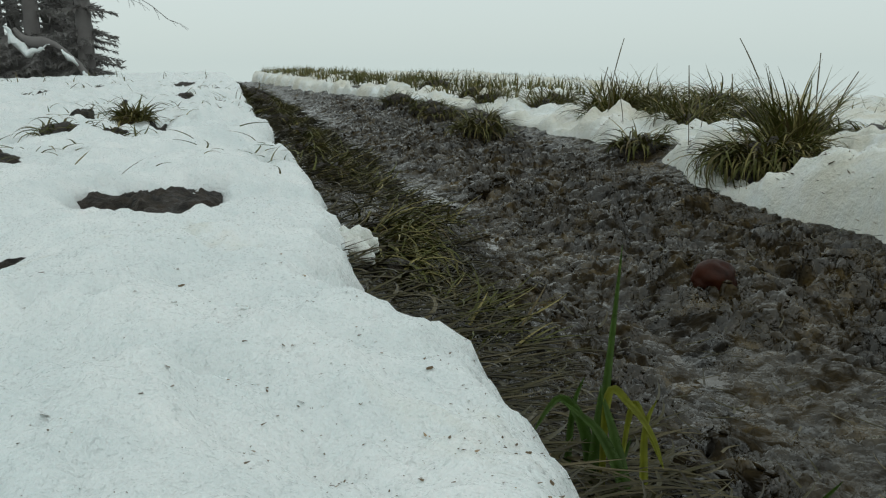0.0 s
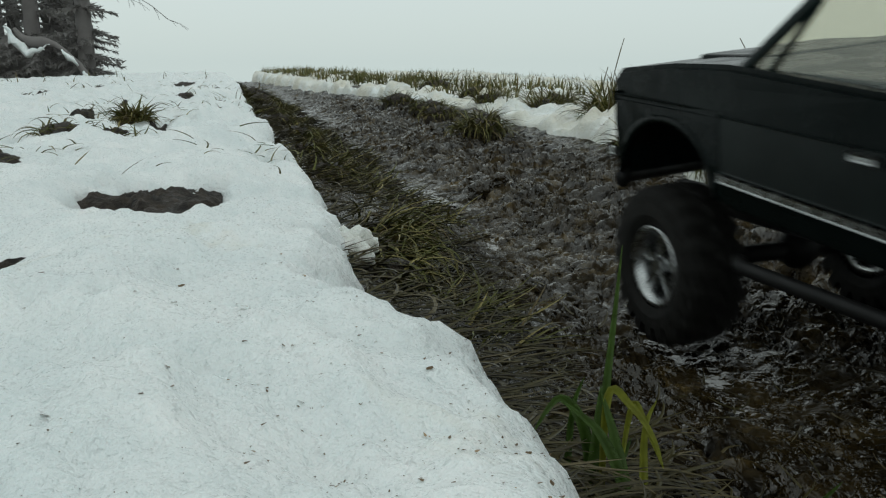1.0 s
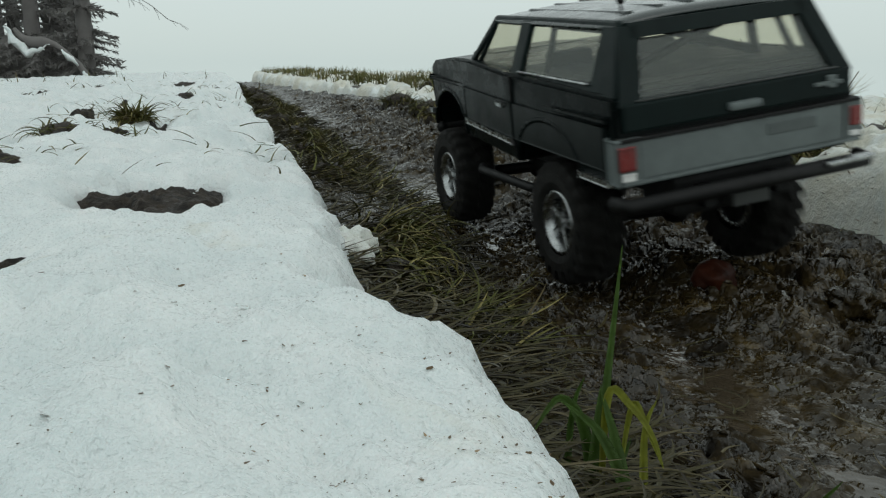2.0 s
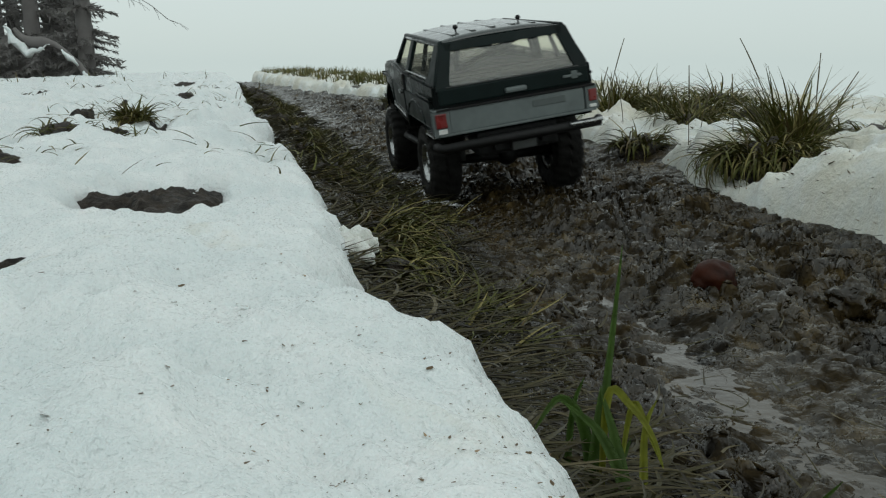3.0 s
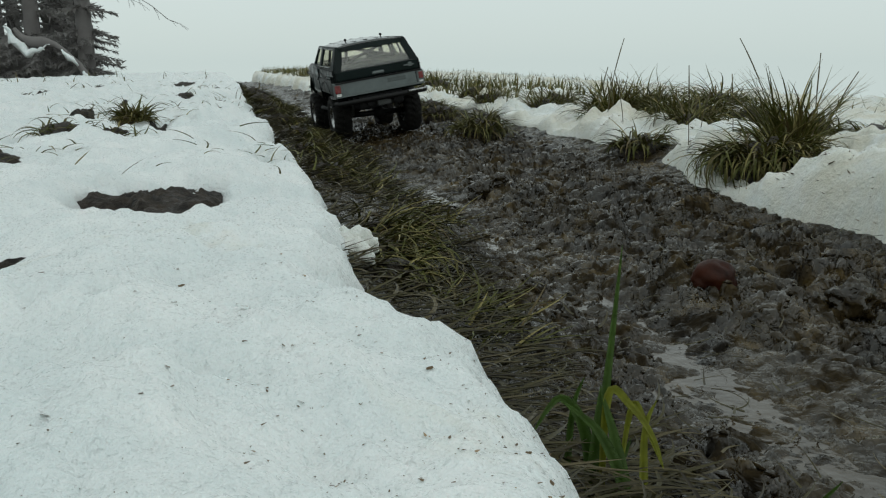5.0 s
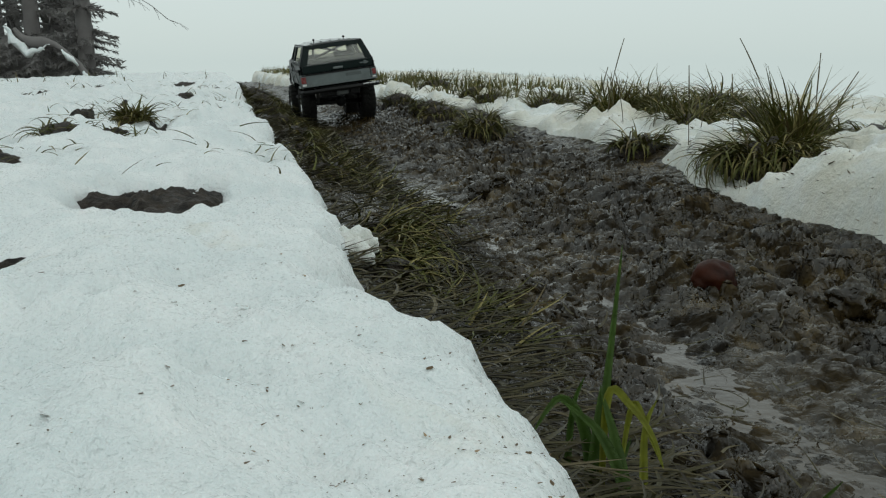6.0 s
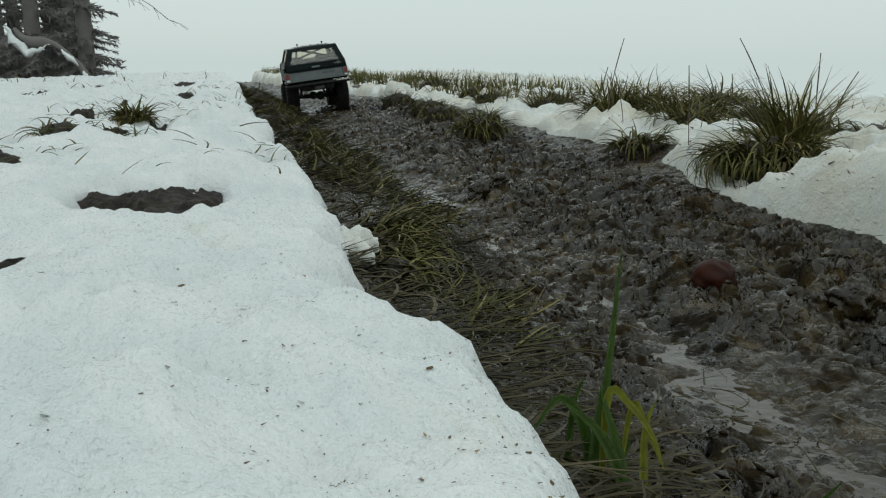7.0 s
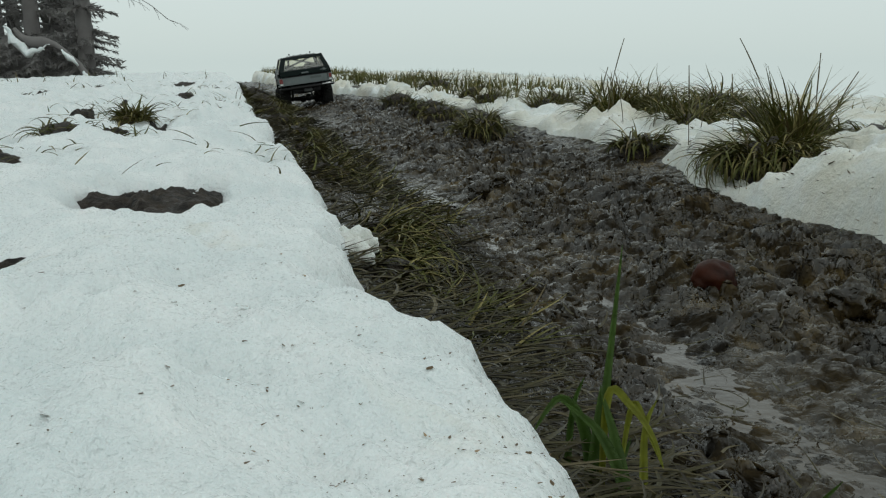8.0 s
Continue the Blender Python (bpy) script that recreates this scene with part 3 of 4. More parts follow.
def stalks():
    """Tall dry stalks with thin seed heads above the bank."""
    for x, y, top, dx in ((0.345, 1.84, 0.150, 0.03), (0.335, 1.90, 0.10, 0.02), (0.40, 1.42, 0.125, -0.004), (0.535, 1.42, 0.150, -0.060), (0.56, 1.32, 0.145, 0.004), (0.505, 1.52, 0.11, -0.006),
                          (0.37, 1.9, 0.08, -0.01), (0.62, 1.42, 0.11, 0.05), (0.36, 1.75, 0.10, -0.02), (0.47, 1.6, 0.09, 0.02), (0.42, 1.75, 0.08, 0.02)):
        s, n = to_lane(x, y)
        z = float(surface(np.array([s]), np.array([n]))[0]) - 0.01
        bm = bmesh.new()
        pts = [(x + dx * u ** 1.6, y + 0.01 * u, z + (top + 0.01) * u) for u in np.linspace(0, 1, 9)]
        tube(bm, pts, 0.0005 + 0.0002 * y, 5)
        tube(bm, pts[5:8], 0.0008 + 0.0002 * y, 5)
        tagged(part("dry_stalk", bm, STRAW, None, "thin dry grass stalk rising above the bank", True), "", "grass stalk", "dry stalks on the bank")


stalks()


# ---- the model truck ----
def side_profile():
    """Outline of the lower body seen from the side: forward, up."""
    pts = [(-0.117, 0.112), (-0.121, 0.150), (-0.117, 0.186), (0.10, 0.190), (0.232, 0.194), (0.30, 0.1935), (0.388, 0.188), (0.400, 0.181), (0.402, 0.150), (0.400, 0.113), (0.384, 0.103)]
    pts += [(0.312 + 0.070 * math.cos(a), 0.098 + 0.056 * math.sin(a) ** 0.8) for a in np.linspace(0.12, math.pi - 0.12, 9)]
    pts += [(0.238, 0.104), (0.072, 0.104)]
    pts += [(0.0 + 0.068 * math.cos(a), 0.098 + 0.054 * math.sin(a) ** 0.8) for a in np.linspace(0.12, math.pi - 0.12, 9)]
    return pts + [(-0.072, 0.110)]


def prism(bm, outline, half):
    """Extrudes an outline (forward, up) across the truck; half(y, z) is the half width."""
    rows = [[bm.verts.new((sgn * half(y, z), y, z)) for y, z in outline] for sgn in (-1, 1)]
    bm.faces.new(rows[0])
    bm.faces.new(rows[1][::-1])
    for k in range(len(outline)):
        j = (k + 1) % len(outline)
        bm.faces.new((rows[0][j], rows[0][k], rows[1][k], rows[1][j]))
    bmesh.ops.recalc_face_normals(bm, faces=bm.faces)


def body_half(y, z):
    h = 0.1115 - 0.10 * max(0, z - 0.165) - 0.08 * max(0, 0.125 - z)
    return h - 0.10 * max(0, y - 0.34) - 0.05 * max(0, -0.09 - y)


def bevelled(bm, width, segs=2, angle=0.5):
    es = [e for e in bm.edges if len(e.link_faces) == 2 and e.calc_face_angle(0) > angle]
    bmesh.ops.bevel(bm, geom=es, offset=width, segments=segs, affect="EDGES", clamp_overlap=True)


def truck_wheel(parent, side, y):
    wheel = new("wheel")
    wheel.parent = parent
    cx = side * 0.095
    bm = bmesh.new()
    prof = [(-0.020, 0.030), (-0.0232, 0.037), (-0.0232, 0.045), (-0.0225, 0.0515), (-0.0205, 0.0560), (-0.0150, 0.0580), (-0.0085, 0.0585), (-0.002, 0.0588),
            (0.002, 0.0588), (0.0085, 0.0585), (0.0150, 0.0580), (0.0205, 0.0560), (0.0225, 0.0515), (0.0232, 0.045), (0.0232, 0.037), (0.020, 0.030)]
    seg, lug = 168, 21
    rings = []
    for k in range(seg):
        ring = []
        for px, r in prof:
            sg = 1 if px > 0 else -1
            ph = (k * lug / seg + sg * 0.25 + 9 * abs(px)) % 1.0
            low = 0.0 if r < 0.05 else (0.0062 if ph > 0.58 else 0.0)
            ring.append(bm.verts.new((px * (1 - 0.25 * low / 0.0062 * (r > 0.05) * 0.3), (r + 0.0012 - low) * math.cos(2 * math.pi * k / seg), (r + 0.0012 - low) * math.sin(2 * math.pi * k / seg))))
        rings.append(ring)
    for k in range(seg):
        a, b = rings[k], rings[(k + 1) % seg]
        for j in range(len(prof) - 1):
            bm.faces.new((a[j], a[j + 1], b[j + 1], b[j]))
    bmesh.ops.recalc_face_normals(bm, faces=bm.faces)
    part("tyre", bm, RUBBER, wheel, "muddy black knobbly tyre")
    bm = bmesh.new()
    prof = [(-0.018, 0.026), (-0.018, 0.030), (0.012, 0.0285), (0.019, 0.0305), (0.0205, 0.0295), (0.0195, 0.0265), (0.010, 0.0245), (0.006, 0.0235), (-0.018, 0.0235)]
    seg = 32
    rings = [[bm.verts.new((side * px, r * math.cos(2 * math.pi * k / seg), r * math.sin(2 * math.pi * k / seg))) for px, r in prof] for k in range(seg)]
    for k in range(seg):
        a, b = rings[k], rings[(k + 1) % seg]
        for j in range(len(prof)):
            i2 = (j + 1) % len(prof)
            bm.faces.new((a[j], a[i2], b[i2], b[j]))
    bmesh.ops.recalc_face_normals(bm, faces=bm.faces)
    rim = part("rim", bm, CHROME, wheel, "muddy chrome rim", True)
    for k in range(5):
        bm = bmesh.new()
        a = 2 * math.pi * k / 5
        box(bm, side * 0.0075, side * 0.0135, -0.0038, 0.0038, 0.006, 0.0255, 0.0012)
        bmesh.ops.rotate(bm, verts=bm.verts, cent=(0, 0, 0), matrix=Matrix.Rotation(a, 3, "X"))
        part("spoke", bm, CHROME, rim)
    bm = bmesh.new()
    bmesh.ops.create_cone(bm, cap_ends=True, segments=20, radius1=0.0095, radius2=0.006, depth=0.012, matrix=Matrix.Translation((side * 0.012, 0, 0)) @ Matrix.Rotation(side * math.pi / 2, 4, "Y"))
    part("hub_cap", bm, CHROME, rim, shade=False)
    bm = bmesh.new()
    bmesh.ops.create_cone(bm, cap_ends=True, segments=24, radius1=0.0236, radius2=0.0236, depth=0.006, matrix=Matrix.Translation((side * -0.004, 0, 0)) @ Matrix.Rotation(math.pi / 2, 4, "Y"))
    part("brake_disc", bm, BLACK, rim, "dark disc behind the spokes")
    wheel.matrix_basis = pose(cx, y, 0.0615 if side < 0 else 0.0485, 0, 3.9, 0)
    return wheel


def settle_body(t):
    """The body squats on its rear springs, widens at the tail and narrows to the nose."""
    low = ("axle", "shock_absorber", "frame_rail", "rock_slider")
    for ob in t.children_recursive:
        if ob.type != "MESH" or ob.name.split(".")[0] in low:
            continue
        for v in ob.data.vertices:
            y = v.co.y
            v.co.z += 0.045 * (min(y, 0.23) + 0.09)
            v.co.x *= 1.055 - 0.17 * min(max((y - 0.10) / 0.25, 0), 1)


def truck():
    t = new("model_truck")
    tagged(t, "dark green radio-controlled model off-road truck driving through mud", "model truck")
    # lower body
    bm = bmesh.new()
    prism(bm, side_profile(), body_half)
    bevelled(bm, 0.0035)
    body = part("body", bm, PAINT, t, "dark green painted body", False)
    # shoulder crease and wheel arch lips
    for sg in (-1, 1):
        bm = bmesh.new()
        box(bm, sg * 0.1075, sg * 0.1125, -0.112, 0.385, 0.166, 0.170, 0.0015)
        part("shoulder_crease", bm, PAINT, body)
        for cy, r0 in ((0.312, 0.071), (0.0, 0.069)):
            bm = bmesh.new()
            tube(bm, [(sg * 0.1105, cy + r0 * math.cos(a), 0.099 + 0.056 * math.sin(a) ** 0.8) for a in np.linspace(0.1, math.pi - 0.1, 15)], 0.0032, 6)
            part("arch_lip", bm, PAINT, body, "", True)
        for y0, y1 in ((0.078, 0.236), (-0.113, -0.064), (0.388, 0.399)):
            bm = bmesh.new()
            z = 0.124 if y0 > 0 else 0.118
            box(bm, sg * 0.1105, sg * 0.1135, y0, y1, z - 0.0028, z + 0.0028, 0.001)
            part("chrome_strip", bm, CHROME, body, "dull chrome side strip")
        bm = bmesh.new()
        box(bm, sg * 0.109, sg * 0.1125, 0.074, 0.0755, 0.112, 0.188)
        part("door_gap", bm, BLACK, body)
        bm = bmesh.new()
        box(bm, sg * 0.1085, sg * 0.1122, -0.108, 0.074, 0.1275, 0.163, 0.001)
        part("side_band", bm, BAND, body, "grey-green lower side band")
        bm = bmesh.new()
        box(bm, sg * 0.1085, sg * 0.1122, 0.0765, 0.236, 0.1275, 0.163, 0.001)
        part("side_band", bm, BAND, body, "grey-green lower side band")
        bm = bmesh.new()
        box(bm, sg * 0.110, sg * 0.115, 0.092, 0.110, 0.157, 0.161, 0.001)
        part("door_handle", bm, CHROME, body, "chrome door handle")
    # hood ridge and grille
    bm = bmesh.new()
    box(bm, -0.062, 0.062, 0.245, 0.335, 0.186, 0.1950, 0.003)
    part("hood_bulge", bm, PAINT, body)
    bm = bmesh.new()
    box(bm, -0.085, 0.085, 0.399, 0.405, 0.135, 0.178, 0.002)
    grille = part("grille", bm, BLACK, body)
    for sg in (-1, 1):
        bm = bmesh.new()
        bmesh.ops.create_cone(bm, cap_ends=True, segments=20, radius1=0.013, radius2=0.012, depth=0.006, matrix=Matrix.Translation((sg * 0.066, 0.406, 0.158)) @ Matrix.Rotation(math.pi / 2, 4, "X"))
        part("headlight", bm, WHITE_LENS, grille, "round clear headlight")
    # greenhouse: roof, pillars, rear frame
    roof_half = lambda z: 0.1045 - (z - 0.188) * 0.36
    cab = new("cab")
    cab.parent = t
    bm = bmesh.new()
    ny, nx = 10, 12
    grid = []
    for i in range(ny + 1):
        y = -0.090 + (0.172 + 0.090) * i / ny
        row = []
        for j in range(nx + 1):
            u = 2 * j / nx - 1
            crown = 0.0105 * (1 - abs(u) ** 3.0) * (1 - 0.5 * abs(2 * i / ny - 1) ** 4)
            row.append(bm.verts.new((u * 0.0875, y, 0.2365 + crown)))
        grid.append(row)
    for i in range(ny):
        for j in range(nx):
            bm.faces.new((grid[i][j], grid[i][j + 1], grid[i + 1][j + 1], grid[i + 1][j]))
    bmesh.ops.recalc_face_normals(bm, faces=bm.faces)
    top = list(bm.faces)
    ext = bmesh.ops.solidify(bm, geom=top, thickness=0.004)
    part("roof", bm, PAINT_SKYLIT, cab, "dark green roof panel", True)
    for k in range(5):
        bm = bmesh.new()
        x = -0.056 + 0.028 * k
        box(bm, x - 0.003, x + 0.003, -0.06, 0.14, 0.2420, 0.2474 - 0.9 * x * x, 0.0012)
        part("roof_rib", bm, PAINT_SKYLIT, cab)

    def pillar(name, y0a, y0b, y1a, y1b, z0=0.186, z1=0.238):
        """Both sides: from y0a..y0b at the belt to y1a..y1b under the roof."""
        for sg in (-1, 1):
            bm = bmesh.new()
            vs = []
            for z, ya, yb in ((z0, y0a, y0b), (z1, y1a, y1b)):
                h = roof_half(z)
                vs.append([bm.verts.new((sg * hx, yy, z)) for hx, yy in ((h, ya), (h, yb), (h - 0.006, yb), (h - 0.006, ya))])
            bm.faces.new(vs[0])
            bm.faces.new(vs[1])
            for k in range(4):
                bm.faces.new((vs[0][k], vs[0][(k + 1) % 4], vs[1][(k + 1) % 4], vs[1][k]))
            bmesh.ops.recalc_face_normals(bm, faces=bm.faces)
            bevelled(bm, 0.0012, 1)
            part(name, bm, PAINT_PALER, cab)

    pillar("windscreen_pillar", 0.224, 0.236, 0.160, 0.172)
    pillar("door_pillar", 0.068, 0.090, 0.068, 0.090)
    pillar("rear_pillar", -0.116, -0.074, -0.094, -0.070)
    pillar("window_seal", -0.078, -0.074, -0.076, -0.072, 0.1915, 0.234)
    pillar("quarter_window_divider", 0.196, 0.199, 0.168, 0.171, 0.190, 0.23)
    pillar("belt_rail", -0.116, 0.236, -0.114, 0.230, 0.184, 0.1925)
    pillar("roof_rail", -0.096, 0.176, -0.092, 0.170, 0.2340, 0.2405)
    for sg in (-1, 1):
        bm = bmesh.new()
        tube(bm, [(sg * 0.1052, -0.074, 0.1925), (sg * 0.1052, 0.068, 0.1925)], 0.0012, 6)
        part("window_trim", bm, CHROME, cab, "thin bright window trim", True)
    # glass panes, each a thin solid
    def pane(name, corners, thick=0.0012):
        bm = bmesh.new()
        c = [Vector(p) for p in corners]
        nrm = (c[1] - c[0]).cross(c[2] - c[0]).normalized() * thick
        a = [bm.verts.new(p) for p in c]
        b = [bm.verts.new(p + nrm) for p in c]
        bm.faces.new(a)
        bm.faces.new(b[::-1])
        for k in range(len(c)):
            bm.faces.new((a[k], b[k], b[(k + 1) % len(c)], a[(k + 1) % len(c)]))
        bmesh.ops.recalc_face_normals(bm, faces=bm.faces)
        ob = part(name, bm, GLASS, cab, "tinted clear window")
        ob.visible_shadow = False
        return ob

    for sg in (-1, 1):
        a, b = roof_half(0.19) - 0.003, roof_half(0.236) - 0.003
        pane("side_window", [(sg * a, -0.076, 0.190), (sg * a, 0.070, 0.190), (sg * b, 0.070, 0.236), (sg * b, -0.072, 0.236)])
        pane("door_window", [(sg * a, 0.088, 0.190), (sg * a, 0.226, 0.190), (sg * b, 0.172, 0.236), (sg * b, 0.088, 0.236)])
    pane("windscreen", [(-0.098, 0.232, 0.190), (0.098, 0.232, 0.190), (0.084, 0.169, 0.238), (-0.084, 0.169, 0.238)])
    # tailgate: frame, rear window, silver panel, lights
    gate = new("tailgate")
    gate.parent = t
    yb = lambda z: -0.1185 + (z - 0.178) * 0.44 if z > 0.178 else -0.1185
    for x0, x1, z0, z1 in ((-0.102, 0.102, 0.158, 0.180),):
        bm = bmesh.new()
        box(bm, x0, x1, -0.1245, -0.112, z0, z1, 0.002)
        part("gate_upper", bm, PAINT_PALER, gate)

    def frame_bar(p, q, w0, w1):
        bm = bmesh.new()
        vs = []
        for (x, z), w in ((p, w0), (q, w1)):
            vs.append([bm.verts.new((x + dx * w[0], yb(z + dz * w[1]) + dy, z + dz * w[1])) for dx, dz, dy in ((-1, -1, -0.004), (1, 1, -0.004), (1, 1, 0.005), (-1, -1, 0.005))])
        bm.faces.new(vs[0])
        bm.faces.new(vs[1])
        for k in range(4):
            bm.faces.new((vs[0][k], vs[0][(k + 1) % 4], vs[1][(k + 1) % 4], vs[1][k]))
        bmesh.ops.recalc_face_normals(bm, faces=bm.faces)
        part("window_frame", bm, PAINT_PALER, gate)

    frame_bar((-0.0955, 0.178), (-0.079, 0.236), (0.0085, 0), (0.0085, 0))
    frame_bar((0.0955, 0.178), (0.079, 0.236), (0.0085, 0), (0.0085, 0))
    frame_bar((-0.080, 0.2325), (0.080, 0.2325), (0, 0.0058), (0, 0.0058))
    pn = pane("rear_window", [(-0.088, yb(0.179), 0.179), (0.088, yb(0.179), 0.179), (0.073, yb(0.2285), 0.2285), (-0.073, yb(0.2285), 0.2285)])
    pn.parent = gate
    bm = bmesh.new()
    tube(bm, [(-0.09, yb(0.18) - 0.004, 0.181), (0.09, yb(0.18) - 0.004, 0.181)], 0.0011, 6)
    part("window_trim", bm, CAGE, gate, "thin grey window trim", True)
    bm = bmesh.new()
    box(bm, -0.092, 0.092, -0.1268, -0.114, 0.1205, 0.1515, 0.0015)
    panel = part("silver_panel", bm, SILVER, gate, "dull silver tailgate panel")
    for z in (0.1190, 0.1530):
        bm = bmesh.new()
        box(bm, -0.108, 0.108, -0.1285, -0.116, z - 0.0016, z + 0.0016, 0.0008)
        part("panel_trim", bm, SILVER if z < 0.13 else BLACK, gate, "bright trim strip" if z < 0.13 else "")
    bm = bmesh.new()
    box(bm, 0.020, 0.066, -0.1275, -0.120, 0.136, 0.146, 0.001)
    part("plate_recess", bm, BAND_GREY, gate, "grey plate recess")
    bm = bmesh.new()
    box(bm, -0.014, 0.015, -0.1295, -0.120, 0.1615, 0.1685, 0.0025)
    part("gate_handle", bm, SILVER, gate, "dull silver tailgate handle")
    bm = bmesh.new()
    box(bm, 0.066, 0.092, -0.1265, -0.120, 0.168, 0.1715, 0.001)
    box(bm, 0.078, 0.0865, -0.1265, -0.120, 0.1655, 0.176, 0.001)
    part("emblem", bm, SILVER, gate, "plain silver emblem")
    for sg in (-1, 1):
        bm = bmesh.new()
        box(bm, sg * 0.0940, sg * 0.1118, -0.1265, -0.112, 0.119, 0.1530, 0.002)
        light = part("taillight", bm, SILVER, t, "chrome-framed red taillight")
        bm = bmesh.new()
        box(bm, sg * 0.0985, sg * 0.1095, -0.1288, -0.115, 0.1310, 0.1475, 0.0015)
        part("red_lens", bm, RED, light, "red plastic lens")
        bm = bmesh.new()
        box(bm, sg * 0.0985, sg * 0.108, -0.1284, -0.115, 0.1222, 0.1268, 0.001)
        part("reversing_lens", bm, WHITE_LENS, light, "small clear lens")
    # bumpers, chassis, axles
    bm = bmesh.new()
    tube(bm, [(-0.112, -0.118, 0.103), (-0.108, -0.134, 0.1025), (0.108, -0.134, 0.1025), (0.112, -0.118, 0.103)], 0.0065, 10)
    part("rear_bumper", bm, BLACK, t, "black tube rear bumper", True)
    bm = bmesh.new()
    box(bm, 0.064, 0.111, -0.1425, -0.133, 0.1035, 0.1085, 0.002)
    part("bumper_strip", bm, CHROME, t, "scuffed bright strip on the bumper")
    bm = bmesh.new()
    tube(bm, [(-0.098, 0.402, 0.098), (-0.09, 0.418, 0.098), (0.09, 0.418, 0.098), (0.098, 0.402, 0.098)], 0.008, 10)
    part("front_bumper", bm, BLACK, t, "black tube front bumper", True)
    for sg in (-1, 1):
        bm = bmesh.new()
        box(bm, sg * 0.030, sg * 0.038, -0.125, 0.40, 0.085, 0.103, 0.001)
        part("frame_rail", bm, BLACK, t, "black chassis rail")
        bm = bmesh.new()
        tube(bm, [(sg * 0.095, 0.078, 0.082), (sg * 0.100, 0.085, 0.080), (sg * 0.100, 0.228, 0.080), (sg * 0.095, 0.236, 0.082)], 0.005, 8)
        part("rock_slider", bm, BLACK, t, "black side slider bar", True)
        for y in (0.0, 0.312):
            bm = bmesh.new()
            tube(bm, [(sg * 0.062, y - 0.012, 0.060), (sg * 0.050, y + 0.02, 0.125)], 0.0055, 8)
            part("shock_absorber", bm, CAGE, t, "grey shock absorber", True)
    for y in (0.0, 0.312):
        bm = bmesh.new()
        tube(bm, [(-0.090, y, 0.0612), (0.090, y, 0.0488)], 0.0075, 10)
        bmesh.ops.create_uvsphere(bm, u_segments=14, v_segments=10, radius=0.017, matrix=Matrix.Translation((0.012, y, 0.055)))
        part("axle", bm, BLACK, t, "black axle with round differential", True)
    # added black block that stands in for the shade under the tail
    bm = bmesh.new()
    box(bm, -0.056, 0.056, -0.112, -0.058, 0.078, 0.112, 0.005)
    part("fuel_tank", bm, BLACK, t, "black block added for the shade under the tail")
    bm = bmesh.new()
    box(bm, -0.030, 0.030, 0.06, 0.26, 0.070, 0.104, 0.006)
    part("skid_plate", bm, BLACK, t, "black plate under the chassis")
    bm = bmesh.new()
    box(bm, -0.014, 0.020, -0.128, -0.108, 0.082, 0.096, 0.002)
    part("tow_hitch", bm, CAGE, t, "grey tow hitch")
    # interior
    bm = bmesh.new()
    box(bm, -0.093, 0.093, -0.108, 0.16, 0.168, 0.1905, 0.002)
    part("interior_tub", bm, INTERIOR, t, "grey interior floor")
    bm = bmesh.new()
    box(bm, -0.088, 0.088, -0.102, -0.012, 0.184, 0.1945, 0.003)
    part("cargo_cover", bm, INTERIOR, t, "grey cargo cover behind the seats")
    for x in (-0.045, 0.045):
        bm = bmesh.new()
        box(bm, x - 0.022, x + 0.022, 0.075, 0.092, 0.186, 0.204, 0.004)
        part("seat_back", bm, INTERIOR, t, "grey front seat back")
    bm = bmesh.new()
    for sg in (-1, 1):
        tube(bm, [(sg * 0.086, 0.045, 0.186), (sg * 0.074, 0.045, 0.232), (sg * 0.071, -0.07, 0.230), (sg * 0.078, -0.09, 0.186)], 0.0034, 6)
        tube(bm, [(sg * 0.060, -0.06, 0.196), (sg * -0.040, -0.06, 0.230)], 0.0042, 6)
        tube(bm, [(sg * 0.060, -0.06, 0.190), (sg * 0.054, -0.06, 0.230)], 0.0042, 6)
    tube(bm, [(-0.074, 0.045, 0.232), (0.074, 0.045, 0.232)], 0.0034, 6)
    part("roll_cage", bm, BLACK, t, "black tube roll cage", True)
    for sg in (-1, 1):
        bm = bmesh.new()
        tube(bm, [(sg * 0.045, -0.025, 0.244), (sg * 0.045, -0.025, 0.2495)], 0.0012, 6)
        bmesh.ops.create_uvsphere(bm, u_segments=10, v_segments=8, radius=0.0036, matrix=Matrix.Translation((sg * 0.045, -0.025, 0.2515)))
        part("body_post_pin", bm, BLACK, t, "small black body post", True)
    settle_body(t)
    wheels = [truck_wheel(t, sg, y) for y in (0.0, 0.312) for sg in (-1, 1)]
    return t, wheels


TRUCK, WHEELS = truck()


# ---- things lying in the mud and on the snow ----
def lump(name, s, n, size, mat, label, category, seed, squash=0.8, sink=0.3, rough=0.25):
    x, y = to_world(s, n)
    z = float(ground(np.array([s]), np.array([n]))[0])
    bm = bmesh.new()
    bmesh.ops.create_icosphere(bm, subdivisions=4, radius=size)
    for v in bm.verts:
        d = v.co.normalized()
        k = 1 + rough * noise.noise(d * 1.8 + Vector((seed, 0, 0))) + 0.4 * rough * noise.noise(d * 5 + Vector((0, seed, 0)))
        v.co = Vector((v.co.x * k, v.co.y * k, v.co.z * k * squash))
    ob = part(name, bm, mat, None, label, True)
    tagged(ob, "", category)
    ob.matrix_world = pose(x, y, z + size * squash * (1 - 2 * sink), 0, 0, seed * 40)
    return ob


